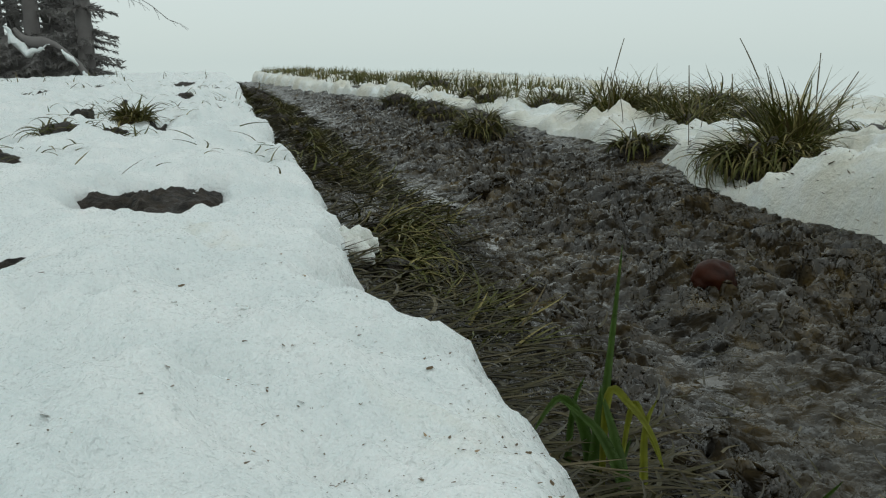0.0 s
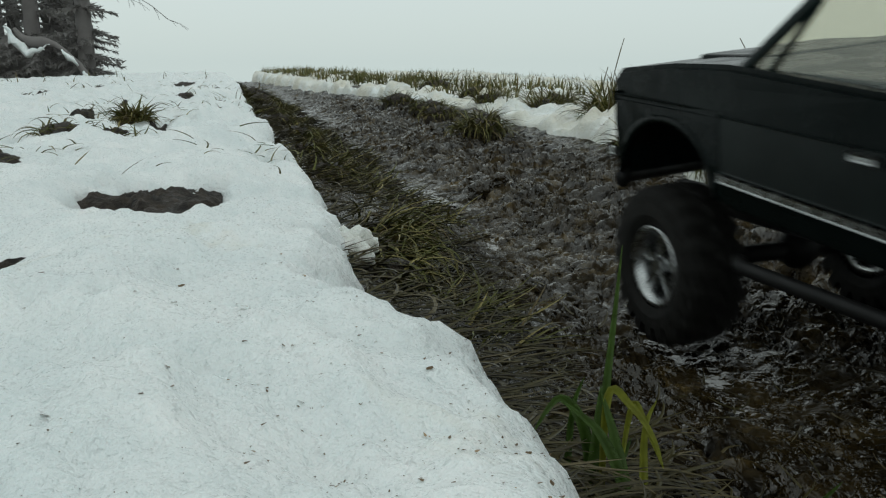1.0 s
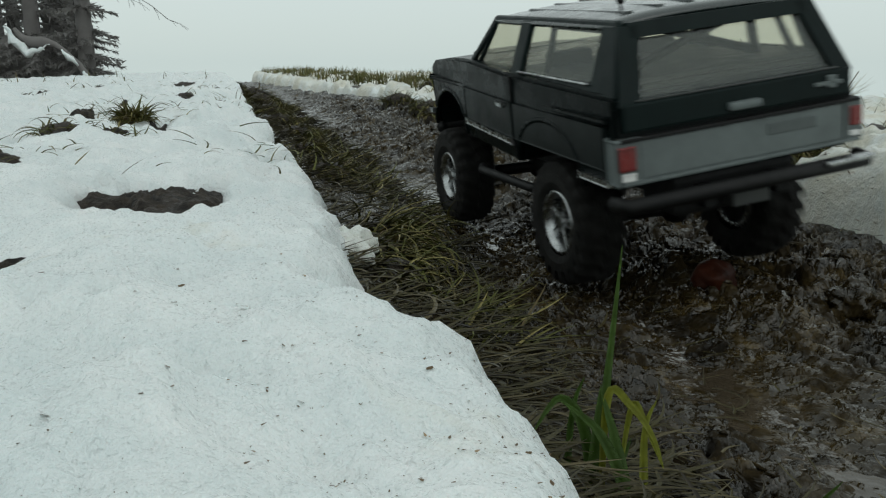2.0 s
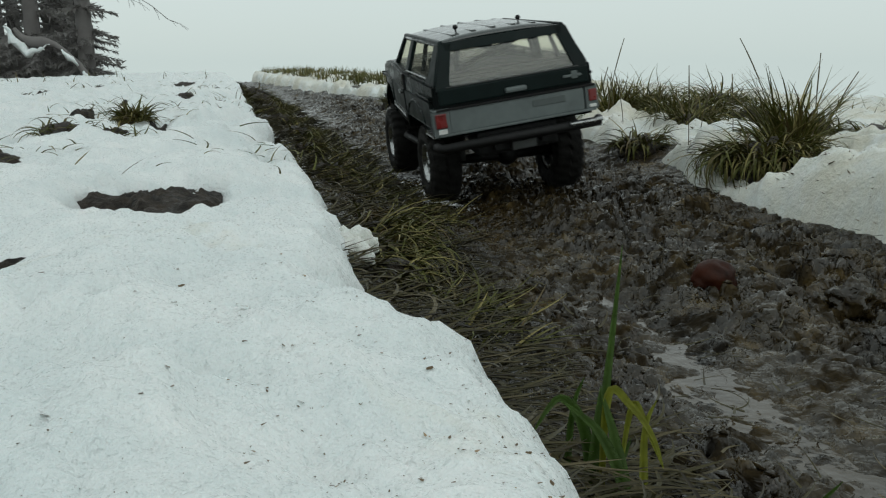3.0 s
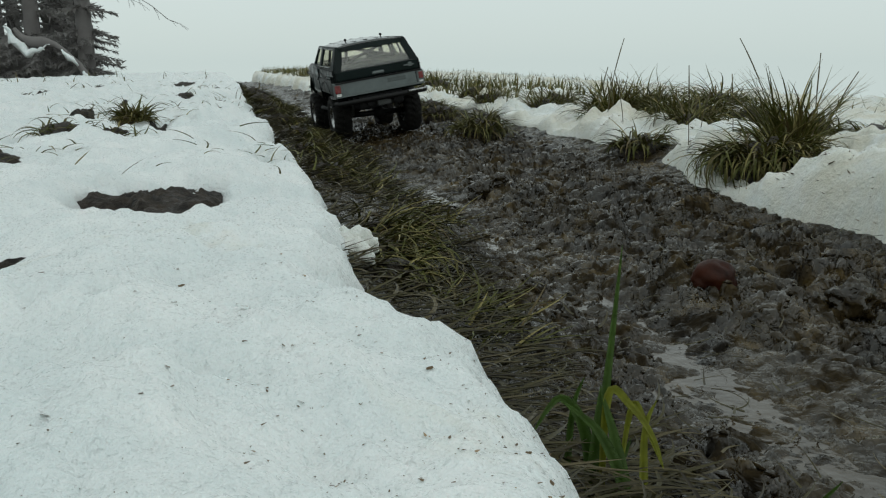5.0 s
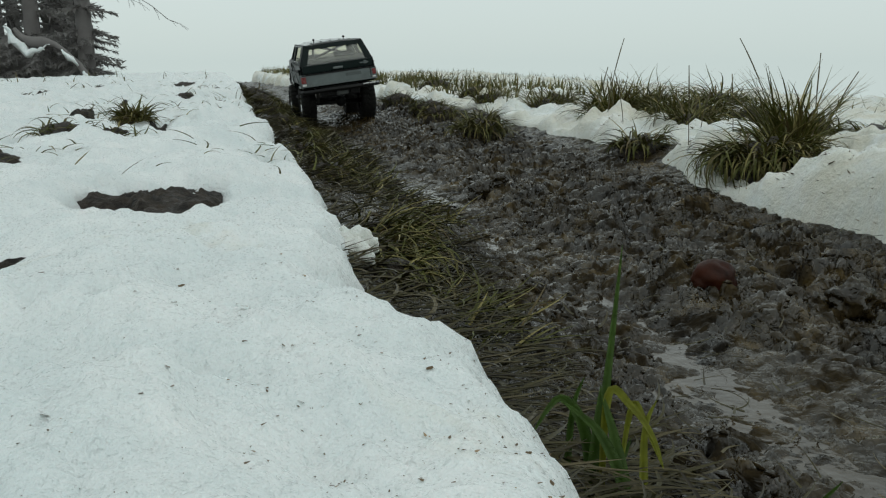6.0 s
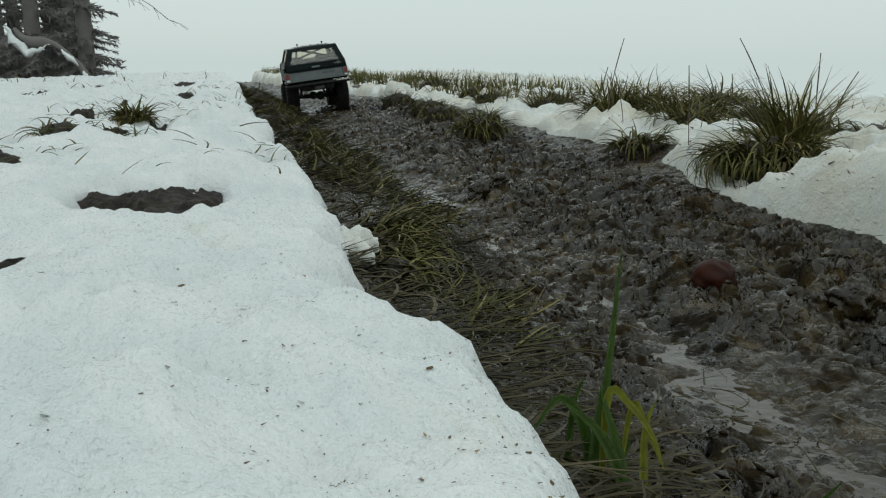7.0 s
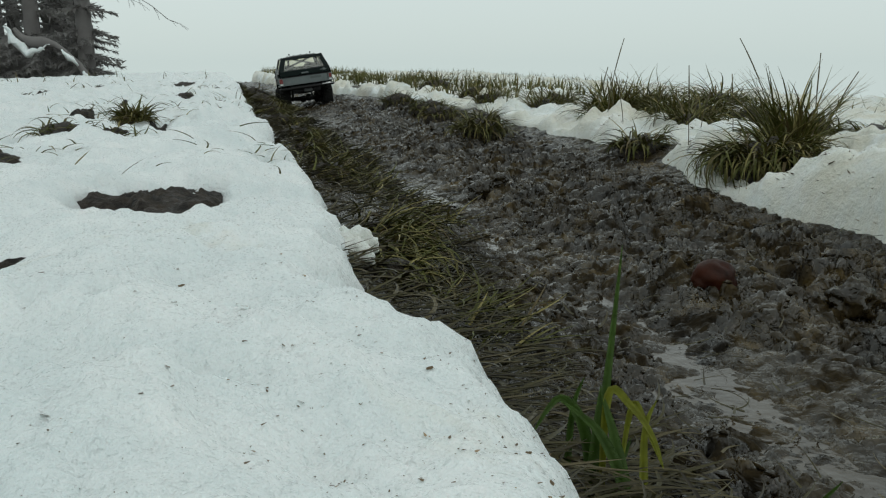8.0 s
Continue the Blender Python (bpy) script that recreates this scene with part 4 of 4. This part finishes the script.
def mud_crumbs(name, count, s_span, n_span, size, seed, label):
    """Ragged flakes of mud thrown up by wheels and feet."""
    r = np.random.RandomState(seed)
    s = s_span[0] + (s_span[1] - s_span[0]) * r.uniform(0, 1, count) ** 1.8
    n = r.uniform(*n_span, count)
    ok = (mud_mask(s, n) > 0.85) & (r.uniform(0, 0.7, count) > calm_mud(s, n))
    s, n = s[ok], n[ok]
    k = len(s)
    x, y = to_world(s, n)
    z = ground(s, n)
    rad = size * np.minimum(r.gamma(2.2, 0.45, k), 2.4) * (0.75 + 0.25 * np.minimum(s, 2.5))
    spin, lean, way = r.uniform(0, 6.28, k), np.minimum(np.abs(r.normal(0, 0.4, k)), 0.8), r.uniform(0, 6.28, k)
    a = spin[:, None] + np.arange(6)[None] * np.pi / 3 + r.normal(0, 0.2, (k, 6))
    rr = rad[:, None] * r.uniform(0.45, 1.25, (k, 6)) * np.where(np.arange(6) % 3 == 0, 1.35, 0.8)[None]
    px, py = rr * np.cos(a), rr * np.sin(a)
    slope = px * np.cos(way)[:, None] + py * np.sin(way)[:, None]
    top = np.stack([x[:, None] + px, y[:, None] + py, z[:, None] + 0.0012 + slope * np.tan(lean)[:, None] + np.clip(r.normal(0, 0.2, (k, 6)), -0.4, 0.4) * rad[:, None]], -1)
    cap = np.stack([x, y, z + 0.0012 + 0.35 * rad], -1)[:, None]
    foot = np.stack([x, y, z - 0.5 * rad], -1)[:, None]
    co = np.concatenate([cap, top, foot], 1).reshape(-1, 3)
    b = (np.arange(k) * 8)[:, None]
    i = np.arange(6)[None]
    j = (i + 1) % 6
    up = np.stack([np.broadcast_to(b, (k, 6)), b + 1 + i, b + 1 + j], -1).reshape(-1, 3)
    dn = np.stack([np.broadcast_to(b + 7, (k, 6)), b + 1 + j, b + 1 + i], -1).reshape(-1, 3)
    me = arrays_mesh(name, co, None, np.concatenate([up, dn]), False)
    me.materials.append(MUD)
    tagged(new(name, me), label, "mud", kind="stuff")


mud_crumbs("mud_crumbs", 9000, (0.28, 4.0), (0.17, 0.74), 0.0021, 31, "ragged wet crumbs of mud churned up by wheels")
mud_crumbs("mud_clumps", 700, (0.30, 4.2), (0.20, 0.74), 0.0048, 32, "larger wet clumps of mud churned up by wheels")

lump("rotten_apple", 0.680, 0.414, 0.0205, APPLE, "half-buried rotten rust-brown apple in wet mud", "apple", 3, 0.9, 0.20, 0.16)
lump("mud_clod", 1.29, 0.372, 0.020, MUD, "dark wet clod of mud standing in the track", "mud clod", 5, 1.0, 0.25, 0.5)
lump("mud_clod", 1.30, 0.405, 0.014, MUD, "small dark wet clod of mud", "mud clod", 6, 0.9, 0.25, 0.6)


lump("snow_lump", 0.70, 0.092, 0.020, SNOW_STAINED, "grey icy lump of snow fallen off the edge", "snow lump", 8, 0.9, 0.2, 0.5)
TURNED_CLOD = lump("mud_clod", 0.615, 0.505, 0.019, MUD, "dark wet clod of mud turned up by a wheel", "mud clod", 11, 0.9, 0.3, 0.6)


SNOW_BITS = ((0.427, -0.029, 0.0050, 0), (0.415, -0.027, 0.0040, 67), (0.346, 0.001, 0.0050, 134), (0.243, 0.086, 0.0030, 21), (0.221, 0.086, 0.0030, 88), (0.242, -0.054, 0.0035, 155), (0.296, 0.066, 0.0035, 42), (0.307, 0.014, 0.0025, 109), (0.278, 0.003, 0.0025, 176), (0.250, 0.023, 0.0025, 63), (0.266, -0.023, 0.0030, 130))


def snow_litter():
    """Single dead leaf scraps and twigs lying on the snow."""
    r = np.random.RandomState(21)
    for s, n, size, turn in SNOW_BITS:
        x, y = to_world(s, n)
        z = float(left_snow(np.array([s]), np.array([n]))[0])
        bm = bmesh.new()
        rows = []
        for i in range(5):
            u = i / 4
            w = size * 0.22 * math.sin(math.pi * (0.12 + 0.8 * u)) * r.uniform(0.6, 1.2)
            h = 0.0006 + size * 0.12 * r.uniform(0, 1)
            rows.append([bm.verts.new((size * (u - 0.5), w, h)), bm.verts.new((size * (u - 0.5), -w, h * 0.4))])
        for a, b in zip(rows, rows[1:]):
            bm.faces.new((a[0], a[1], b[1], b[0]))
        bmesh.ops.solidify(bm, geom=list(bm.faces), thickness=0.0004)
        ob = tagged(part("leaf_scrap", bm, DEBRIS, None, "scrap of brown dead leaf lying on wet snow"), "", "leaf scrap", "leaf scraps on the snow")
        ob.matrix_world = pose(x, y, z, 0, 0, turn)


def foreground_plant():
    """Broad grass leaves standing at the edge of the snow."""
    root = new("grass_plant")
    root.matrix_world = pose(0.068, 0.344, -0.010)
    tagged(root, "green and yellowing broad-bladed grass plant rising from mud", "grass plant")
    # each leaf: width, then points sideways, away and up from the root
    leaves = ((0.0042, (-0.006, 0.006, 0.0), (0.000, 0.010, 0.045), (0.004, 0.014, 0.085), (0.0075, 0.014, 0.134)),
              (0.0075, (-0.006, 0.0, 0.0), (-0.004, 0.002, 0.030), (-0.001, 0.004, 0.076)),
              (0.0046, (-0.002, 0.004, 0.0), (-0.006, 0.008, 0.050), (-0.018, 0.006, 0.069), (-0.030, 0.002, 0.054)),
              (0.0030, (-0.014, 0.010, 0.0), (-0.013, 0.012, 0.040), (-0.011, 0.012, 0.064), (-0.007, 0.010, 0.077)),
              (0.0032, (0.000, 0.0, 0.020), (0.002, 0.004, 0.071), (0.012, 0.004, 0.066), (0.021, 0.0, 0.054), (0.026, -0.002, 0.040)),
              (0.0062, (0.012, -0.004, 0.0), (0.010, -0.002, 0.026), (0.005, 0.0, 0.052), (-0.001, 0.004, 0.073)),
              (0.0050, (0.014, -0.006, 0.0), (0.008, -0.006, 0.034), (-0.003, -0.004, 0.058), (-0.019, -0.002, 0.071)),
              (0.0036, (0.021, 0.004, 0.0), (0.019, 0.004, 0.030), (0.019, 0.006, 0.055), (0.024, 0.008, 0.067)),
              (0.0024, (0.010, 0.008, 0.040), (0.014, 0.008, 0.066), (0.022, 0.008, 0.050), (0.028, 0.006, 0.036)),
              (0.0050, (0.020, -0.006, 0.0), (0.026, -0.008, 0.024), (0.034, -0.010, 0.020)),
              (0.0050, (-0.004, -0.008, 0.0), (-0.002, -0.010, 0.026), (0.006, -0.012, 0.040)),
              (0.0040, (0.004, 0.010, 0.0), (0.010, 0.014, 0.030), (0.016, 0.018, 0.045)))
    for k, (wd, *pts) in enumerate(leaves):
        leaf(pts, wd * 1.15, root, YELLOWED if k in (4, 7, 8) else FRESH)
    root2 = new("grass_plant")
    root2.matrix_world = pose(0.161, 0.356, -0.012)
    tagged(root2, "single green grass blade leaning out of the mud", "grass plant")
    leaf(((0, 0, 0), (0.006, 0.002, 0.014), (0.018, 0.002, 0.028)), 0.004, root2, FRESH)


def leaf(pts, width, parent, mat):
    """One broad blade along a smooth curve, with a folded midrib."""
    p = [Vector(q) for q in pts]
    fine = []
    for i in range(len(p) - 1):
        a, b, c, d = p[max(i - 1, 0)], p[i], p[i + 1], p[min(i + 2, len(p) - 1)]
        for u in np.linspace(0, 1, 7)[: 7 if i == len(p) - 2 else 6]:
            fine.append(0.5 * (2 * b + (c - a) * u + (2 * a - 5 * b + 4 * c - d) * u * u + (3 * b - a - 3 * c + d) * u ** 3))
    bm = bmesh.new()
    rows = []
    for i, q in enumerate(fine):
        u = i / (len(fine) - 1)
        w = 0.5 * width * min(1, 0.55 + u * 2) * (1 - u ** 2.4) + 0.0001
        d = (fine[min(i + 1, len(fine) - 1)] - fine[max(i - 1, 0)]).normalized()
        side = d.cross(Vector((0.15, -1, 0.1))).normalized()
        up = side.cross(d)
        rows.append([bm.verts.new(q + side * w + up * w * 0.4), bm.verts.new(q), bm.verts.new(q - side * w + up * w * 0.4)])
    for a, b in zip(rows, rows[1:]):
        for k in range(2):
            bm.faces.new((a[k], a[k + 1], b[k + 1], b[k]))
    bmesh.ops.solidify(bm, geom=list(bm.faces), thickness=0.0003)
    return part("leaf", bm, mat, parent, "yellowing leaf" if mat == YELLOWED else "", True)


foreground_plant()
snow_litter()


def soil_patch(s, n, a, b, seed, rise=0.006, sunk=False):
    """Crumbly bare earth showing through the snow."""
    r = np.linspace(0, 1, 40)
    th = np.linspace(0, 2 * np.pi, 120, endpoint=False)
    R, T = np.meshgrid(r, th, indexing="ij")
    k = 1 + 0.9 * perlin(np.cos(T) * 1.7 + seed * 3.7, np.sin(T) * 1.7, 81) + 0.4 * perlin(np.cos(T) * 6 + seed, np.sin(T) * 6, 82)
    S, N = s + a * R * k * np.cos(T), n + b * R * k * np.sin(T)
    z = (bare_ground(S, N) if sunk else left_snow(S, N)) + rise * (1 if sunk else 0.6) * (1 - R ** 2) - 0.012 * R ** 6 + (0.012 if sunk else 0.007) * fbm(S * 40, N * 40, 3, 83) * (1 - R ** 4)
    x, y = to_world(S, N)
    idx = np.arange(39 * 120).reshape(39, 120)
    nx = np.roll(idx, -1, 1)
    quads = np.stack([idx, idx + 120, nx + 120, nx], -1).reshape(-1, 4)
    me = arrays_mesh("soil_patch", np.stack([x, y, z], -1).reshape(-1, 3), quads)
    me.materials.append(EARTH)
    return tagged(new("soil_patch", me), "patch of bare dark earth melted free of snow", "soil", "bare patches in the snow")


soil_patch(0.84, -0.074, 0.17, 0.110, 1, 0.026, True)
for i, (s, n, a, b) in enumerate(((0.85, -0.068, 0.05, 0.05), (1.90, -0.08, 0.04, 0.03), (1.13, 0.055, 0.05, 0.024), (0.53, -0.155, 0.010, 0.045), (1.04, -0.262, 0.045, 0.035), (1.34, -0.236, 0.045, 0.035), (1.37, -0.18, 0.035, 0.035), (1.82, -0.278, 0.06, 0.022),
                                  (1.60, -0.13, 0.05, 0.025), (1.75, -0.16, 0.05, 0.03), (1.98, -0.30, 0.06, 0.03), (2.3, -0.27, 0.07, 0.03), (2.5, -0.12, 0.07, 0.025), (2.2, -0.02, 0.06, 0.02), (3.0, -0.6, 0.10, 0.04), (3.3, -0.05, 0.12, 0.03), (3.4, -0.45, 0.12, 0.04), (4.2, -0.20, 0.16, 0.05))):
    if i > 2:
        soil_patch(s, n, a, b, 3 + i, 0.010)
    if s < 0.6:
        continue
    r = np.random.RandomState(400 + i)
    k = 26
    S, N = s + r.normal(0, a, k), n + r.normal(0, b * 1.3, k)
    x, y = to_world(S, N)
    co, q = blades(np.stack([x, y, left_snow(S, N) + (0.004 if i else 0.036)], -1), r.uniform(0, 6.28, k), r.uniform(0.8, 1.5, k), r.uniform(0.012, 0.042, k), r.uniform(0.0016, 0.003, k), r.uniform(0.2, 0.9, k), 6, r.normal(0, 0.8, k))
    tagged(grass_object("grass_wisp", co, q, GRASS), "thin wisps of dead grass around bare earth", "grass", "wisps on the snow field", "stuff")


def debris():
    r = np.random.RandomState(12)
    k = 1900
    s = 0.14 + 1.4 * r.uniform(0, 1, k) ** 2.0
    n = np.interp(s, EDGE_S, EDGE_N) - 0.004 - np.abs(r.normal(0, 0.11, k))
    z = left_snow(s, n) + 0.0003
    x, y = to_world(s, n)
    ln = r.gamma(1.4, 0.0004, k) + 0.0003
    co, q = blades(np.stack([x, y, z], -1), r.uniform(0, 6.28, k), r.uniform(1.2, 1.6, k), ln, ln * r.uniform(0.25, 0.6, k), r.uniform(-0.2, 0.5, k), 2)
    tagged(grass_object("snow_specks", co, q, DEBRIS), "brown plant specks and grit scattered on the snow", "debris", kind="stuff")
    k = 800
    s = r.uniform(0.6, 1.7, k)
    n = right_foot(s) + 0.02 + np.abs(r.normal(0, 0.07, k))
    z = right_snow(s, n) + 0.0004
    x, y = to_world(s, n)
    ln = r.gamma(2.0, 0.0017, k) + 0.001
    co, q = blades(np.stack([x, y, z], -1), r.uniform(0, 6.28, k), r.uniform(1.0, 1.6, k), ln, ln * r.uniform(0.25, 0.6, k), r.uniform(-0.2, 0.5, k), 2)
    tagged(grass_object("mud_splashes", co, q, DEBRIS), "mud flecks splashed over the snow bank", "debris", kind="stuff")


debris()


# ---- forest edge in the fog ----
def spruce(x, y, height, spread, seed, bare=0.05):
    r = np.random.RandomState(seed)
    z = float(bare_ground(*(np.array([v]) for v in to_lane(x, y)))[0])
    root = new("spruce_tree")
    root.matrix_world = pose(x, y, z - 0.1)
    tagged(root, "tall dark spruce tree standing in grey fog", "tree", "spruces at the forest edge")
    bm = bmesh.new()
    tube(bm, [(0.05 * math.sin(k), 0.05 * math.cos(2 * k), height * k / 6) for k in range(7)], 0.17, 10)
    for v in bm.verts:
        f = 1 - 0.85 * v.co.z / height
        v.co.x *= f
        v.co.y *= f
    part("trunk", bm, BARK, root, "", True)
    co, quads, at = [], [], 0
    h = bare * height
    while h < height * 0.97:
        low = h < 2.4
        for a in r.uniform(0, 2 * np.pi, 8):
            reach = spread * (1 - h / height) ** 0.8 * r.uniform(0.6, 1.1) + 0.15
            m = 70 if low else 24
            u = np.sort(r.uniform(0.1, 1, m))
            px, pz = u * reach, h - 0.28 * reach * u ** 1.5 + 0.06 * reach * u ** 4
            base = np.stack([np.cos(a) * px, np.sin(a) * px, pz], -1)
            c, q = blades(base, a + r.choice([-1, 1], m) * r.uniform(0.3, 1.2, m), r.uniform(1.2, 2.5, m), reach * r.uniform(0.08, 0.24, m) * (1.15 - u * 0.7) + 0.04,
                          r.uniform(0.016, 0.042, m) * (1 if low else 2.5), r.uniform(0.1, 0.6, m), 1)
            co.append(c)
            quads.append(q + at)
            at += len(c)
        h += r.uniform(0.10, 0.16) if low else r.uniform(0.3, 0.45)
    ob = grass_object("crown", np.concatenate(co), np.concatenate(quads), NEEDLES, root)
    return root


def spot(px, d):
    """Forest places by bearing (tangent, to the left negative) and distance."""
    return px * d, d


for i, (b, d, h, w) in enumerate(((-0.402, 15, 9, 0.6), (-0.432, 16.5, 11, 1.2), (-0.46, 15.5, 10, 1.2), (-0.50, 17, 12, 1.5), (-0.54, 15.8, 10, 1.3), (-0.60, 17.5, 12, 1.6),
                                  (-0.44, 19, 12, 1.5), (-0.48, 20, 13, 1.6), (-0.53, 20, 12, 1.6), (-0.67, 18, 12, 1.6), (-0.75, 19, 12, 1.7), (-0.418, 20, 11, 1.0))):
    spruce(*spot(b, d), h, w, 200 + i)



def strand(bm, pts, radii, seg=10):
    """A tapering round strand through the points."""
    at = len(bm.verts)
    tube(bm, pts, 1.0, seg)
    bm.verts.ensure_lookup_table()
    for i, (p, rad) in enumerate(zip(pts, radii)):
        for k in range(seg):
            v = bm.verts[at + i * seg + k]
            v.co = Vector(p) + (v.co - Vector(p)) * rad


def fallen_trunk():
    """A broken grey trunk at the forest edge with snow lying on it."""
    root = new("fallen_trunk")
    root.matrix_world = pose(-6.33, 13.6, 0.275)
    tagged(root, "broken grey fallen trunk with snow lying along it", "fallen trunk")
    bm = bmesh.new()
    strand(bm, [(-0.22, 0.08, 0.40), (-0.12, 0.08, 0.27), (0.02, 0.08, 0.20), (0.20, 0.08, 0.19), (0.38, 0.08, 0.16), (0.50, 0.08, 0.08), (0.72, 0.08, -0.14), (0.90, 0.08, -0.40), (1.2, 0.08, -1.0)],
           (0.03, 0.05, 0.085, 0.095, 0.05, 0.035, 0.05, 0.05, 0.06))
    part("trunk", bm, BARK, root, "", True)
    for pts, radii in ((((-0.31, -0.02, 0.44), (-0.26, -0.02, 0.34), (-0.22, -0.02, 0.24), (-0.13, -0.02, 0.16), (-0.04, -0.02, 0.07), (0.03, -0.02, 0.02), (0.09, -0.02, 0.08), (0.17, -0.02, 0.09), (0.26, -0.02, 0.13), (0.33, -0.02, 0.17)),
                        (0.014, 0.032, 0.060, 0.060, 0.055, 0.085, 0.060, 0.026, 0.026, 0.012)),
                       (((0.51, -0.02, 0.09), (0.58, -0.02, 0.02), (0.64, -0.02, -0.05), (0.74, -0.02, -0.15)), (0.016, 0.045, 0.055, 0.014)),
                       (((0.83, -0.02, -0.24), (0.86, -0.02, -0.30), (0.90, -0.02, -0.36)), (0.014, 0.038, 0.02))):
        bm = bmesh.new()
        strand(bm, pts, radii)
        bmesh.ops.subdivide_edges(bm, edges=bm.edges[:], cuts=1)
        for v in bm.verts:
            v.co.z += 0.05 * noise.noise(v.co * 7) + 0.03 * noise.noise(v.co * 17)
            v.co.x += 0.03 * noise.noise(v.co * 11)
        part("snow_cover", bm, SNOW, root, "white snow lying on the trunk", True)


def undergrowth():
    """Tall dead grass in front of the forest edge."""
    r = np.random.RandomState(88)
    k = 5000
    d = r.uniform(12.2, 15.0, k)
    x = d * r.uniform(-0.62, -0.375, k)
    z = bare_ground(*to_lane(x, d)) + 0.02
    co, q = blades(np.stack([x, d, z], -1), r.uniform(0, 6.28, k), np.abs(r.normal(0, 0.3, k)), r.uniform(0.25, 0.75, k), r.uniform(0.008, 0.018, k), r.uniform(0, 0.8, k), 3)
    tagged(grass_object("dead_undergrowth", co, q, BRUSH), "tall dead brown undergrowth in front of the foggy forest", "undergrowth", kind="stuff")


undergrowth()
fallen_trunk()


def bare_tree():
    """A leafless tree whose drooping twigs fade into the fog by their pale colour."""
    r = np.random.RandomState(77)
    root = new("bare_tree")
    root.matrix_world = pose(-6.75, 16.6, -0.75)
    tagged(root, "leafless tree with thin drooping twigs in fog", "tree")
    bm = bmesh.new()
    tube(bm, [(0, 0, 0), (0.05, 0, 2.0), (0.0, 0.05, 4.5), (0.1, 0, 7)], 0.11, 8)
    part("trunk", bm, BARK, root, "", True)
    for k in range(11):
        z = 2.1 + 0.22 * k
        reach = r.uniform(0.8, 1.7)
        dy = r.uniform(-0.5, 0.5)
        bm = bmesh.new()
        pts = [Vector((reach * u, dy * u, z + 0.5 * reach * u - 0.75 * reach * u * u)) for u in np.linspace(0, 1, 7)]
        tube(bm, pts, 0.007, 5)
        for j in range(2, 7):
            for q in range(3):
                a = pts[j]
                d = Vector((r.uniform(0.05, 0.35), r.uniform(-0.2, 0.2), r.uniform(-0.28, 0.06)))
                tube(bm, [a, a + d * 0.6 + Vector((0, 0, 0.03)), a + d], 0.0032, 4)
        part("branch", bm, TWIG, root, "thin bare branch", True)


bare_tree()


# ---- what moves ----
# seconds, x, y, z, heading, pitch, lean in degrees
DRIVE = ((0.00, 0.502, -0.215, 0.0006, 15.0, 0.7, -6.2), (0.40, 0.445, 0.013, 0.0006, 15.4, 0.8, -6.4), (0.70, 0.400, 0.183, 0.0011, 16.0, 0.8, -6.5), (0.80, 0.387, 0.243, 0.0006, 16.3, 0.6, -6.6),
         (1.00, 0.362, 0.360, -0.0004, 17.2, 0.5, -6.4), (1.20, 0.333, 0.463, -0.0004, 17.7, 0.7, -6.3), (1.40, 0.305, 0.560, 0.0033, 18.7, 0.7, -6.8), (1.50, 0.291, 0.606, 0.0046, 19.1, 0.8, -7.0),
         (1.70, 0.263, 0.698, 0.0061, 19.6, 1.0, -7.2), (2.25, 0.186, 0.968, 0.0052, 16.6, 0.9, -8.8), (2.80, 0.116, 1.252, 0.0043, 13.5, 1.1, -10.1), (3.00, 0.095, 1.340, 0.0033, 12.9, 1.3, -9.0),
         (3.50, 0.037, 1.581, 0.0084, 15.0, 0.1, -9.4), (4.00, -0.034, 1.868, 0.0121, 16.6, -0.6, -10.0), (4.50, -0.103, 2.144, 0.0042, 17.7, -1.1, -10.6), (5.20, -0.206, 2.459, 0.0099, 16.9, -1.0, -9.0),
         (6.00, -0.334, 2.842, 0.0150, 15.5, -0.9, -7.6), (6.50, -0.411, 3.135, 0.0121, 13.7, -0.9, -7.8), (7.00, -0.483, 3.445, 0.0103, 13.5, -2.2, -7.7), (7.50, -0.550, 3.760, -0.0080, 13.5, -2.8, -7.6),
         (8.00, -0.621, 4.060, -0.0228, 14.0, -3.7, -7.7))


def motions():
    rows = [(t, Matrix.Translation((x, y, z)) @ Matrix.Rotation(radians(h), 4, "Z") @ Matrix.Rotation(radians(p), 4, "X") @ Matrix.Rotation(radians(l), 4, "Y"))
            for t, x, y, z, h, p, l in DRIVE]
    walk(TRUCK, rows)
    # the wheels turn up a clod, and water wells up in the rut behind them
    rest = TURNED_CLOD.matrix_world.copy()
    low = Matrix.Translation((0.03, -0.03, -0.026)) @ rest
    walk(TURNED_CLOD, [(0, low), (1.3, low), (1.7, rest), (8, rest)])
    for k, pool in enumerate(WATER[:3]):
        full = pool.matrix_world.copy()
        less = Matrix.Translation((0, 0, -0.0022)) @ full
        walk(pool, [(0, less), (0.9 + 0.3 * k, less), (2.2 + 0.3 * k, full), (8, full)])
    gone = np.concatenate([[0], np.cumsum([math.dist(a[1:3], b[1:3]) for a, b in zip(DRIVE, DRIVE[1:])])])
    times = [k / 10 for k in range(81)]
    for wheel in WHEELS:
        hub = wheel.matrix_basis.translation.copy()
        walk(wheel, [(t, Matrix.Translation(hub) @ Matrix.Rotation(radians(3.9), 4, "Y") @ Matrix.Rotation(-float(np.interp(t, [d[0] for d in DRIVE], gone)) / 0.059, 4, "X")) for t in times])


motions()
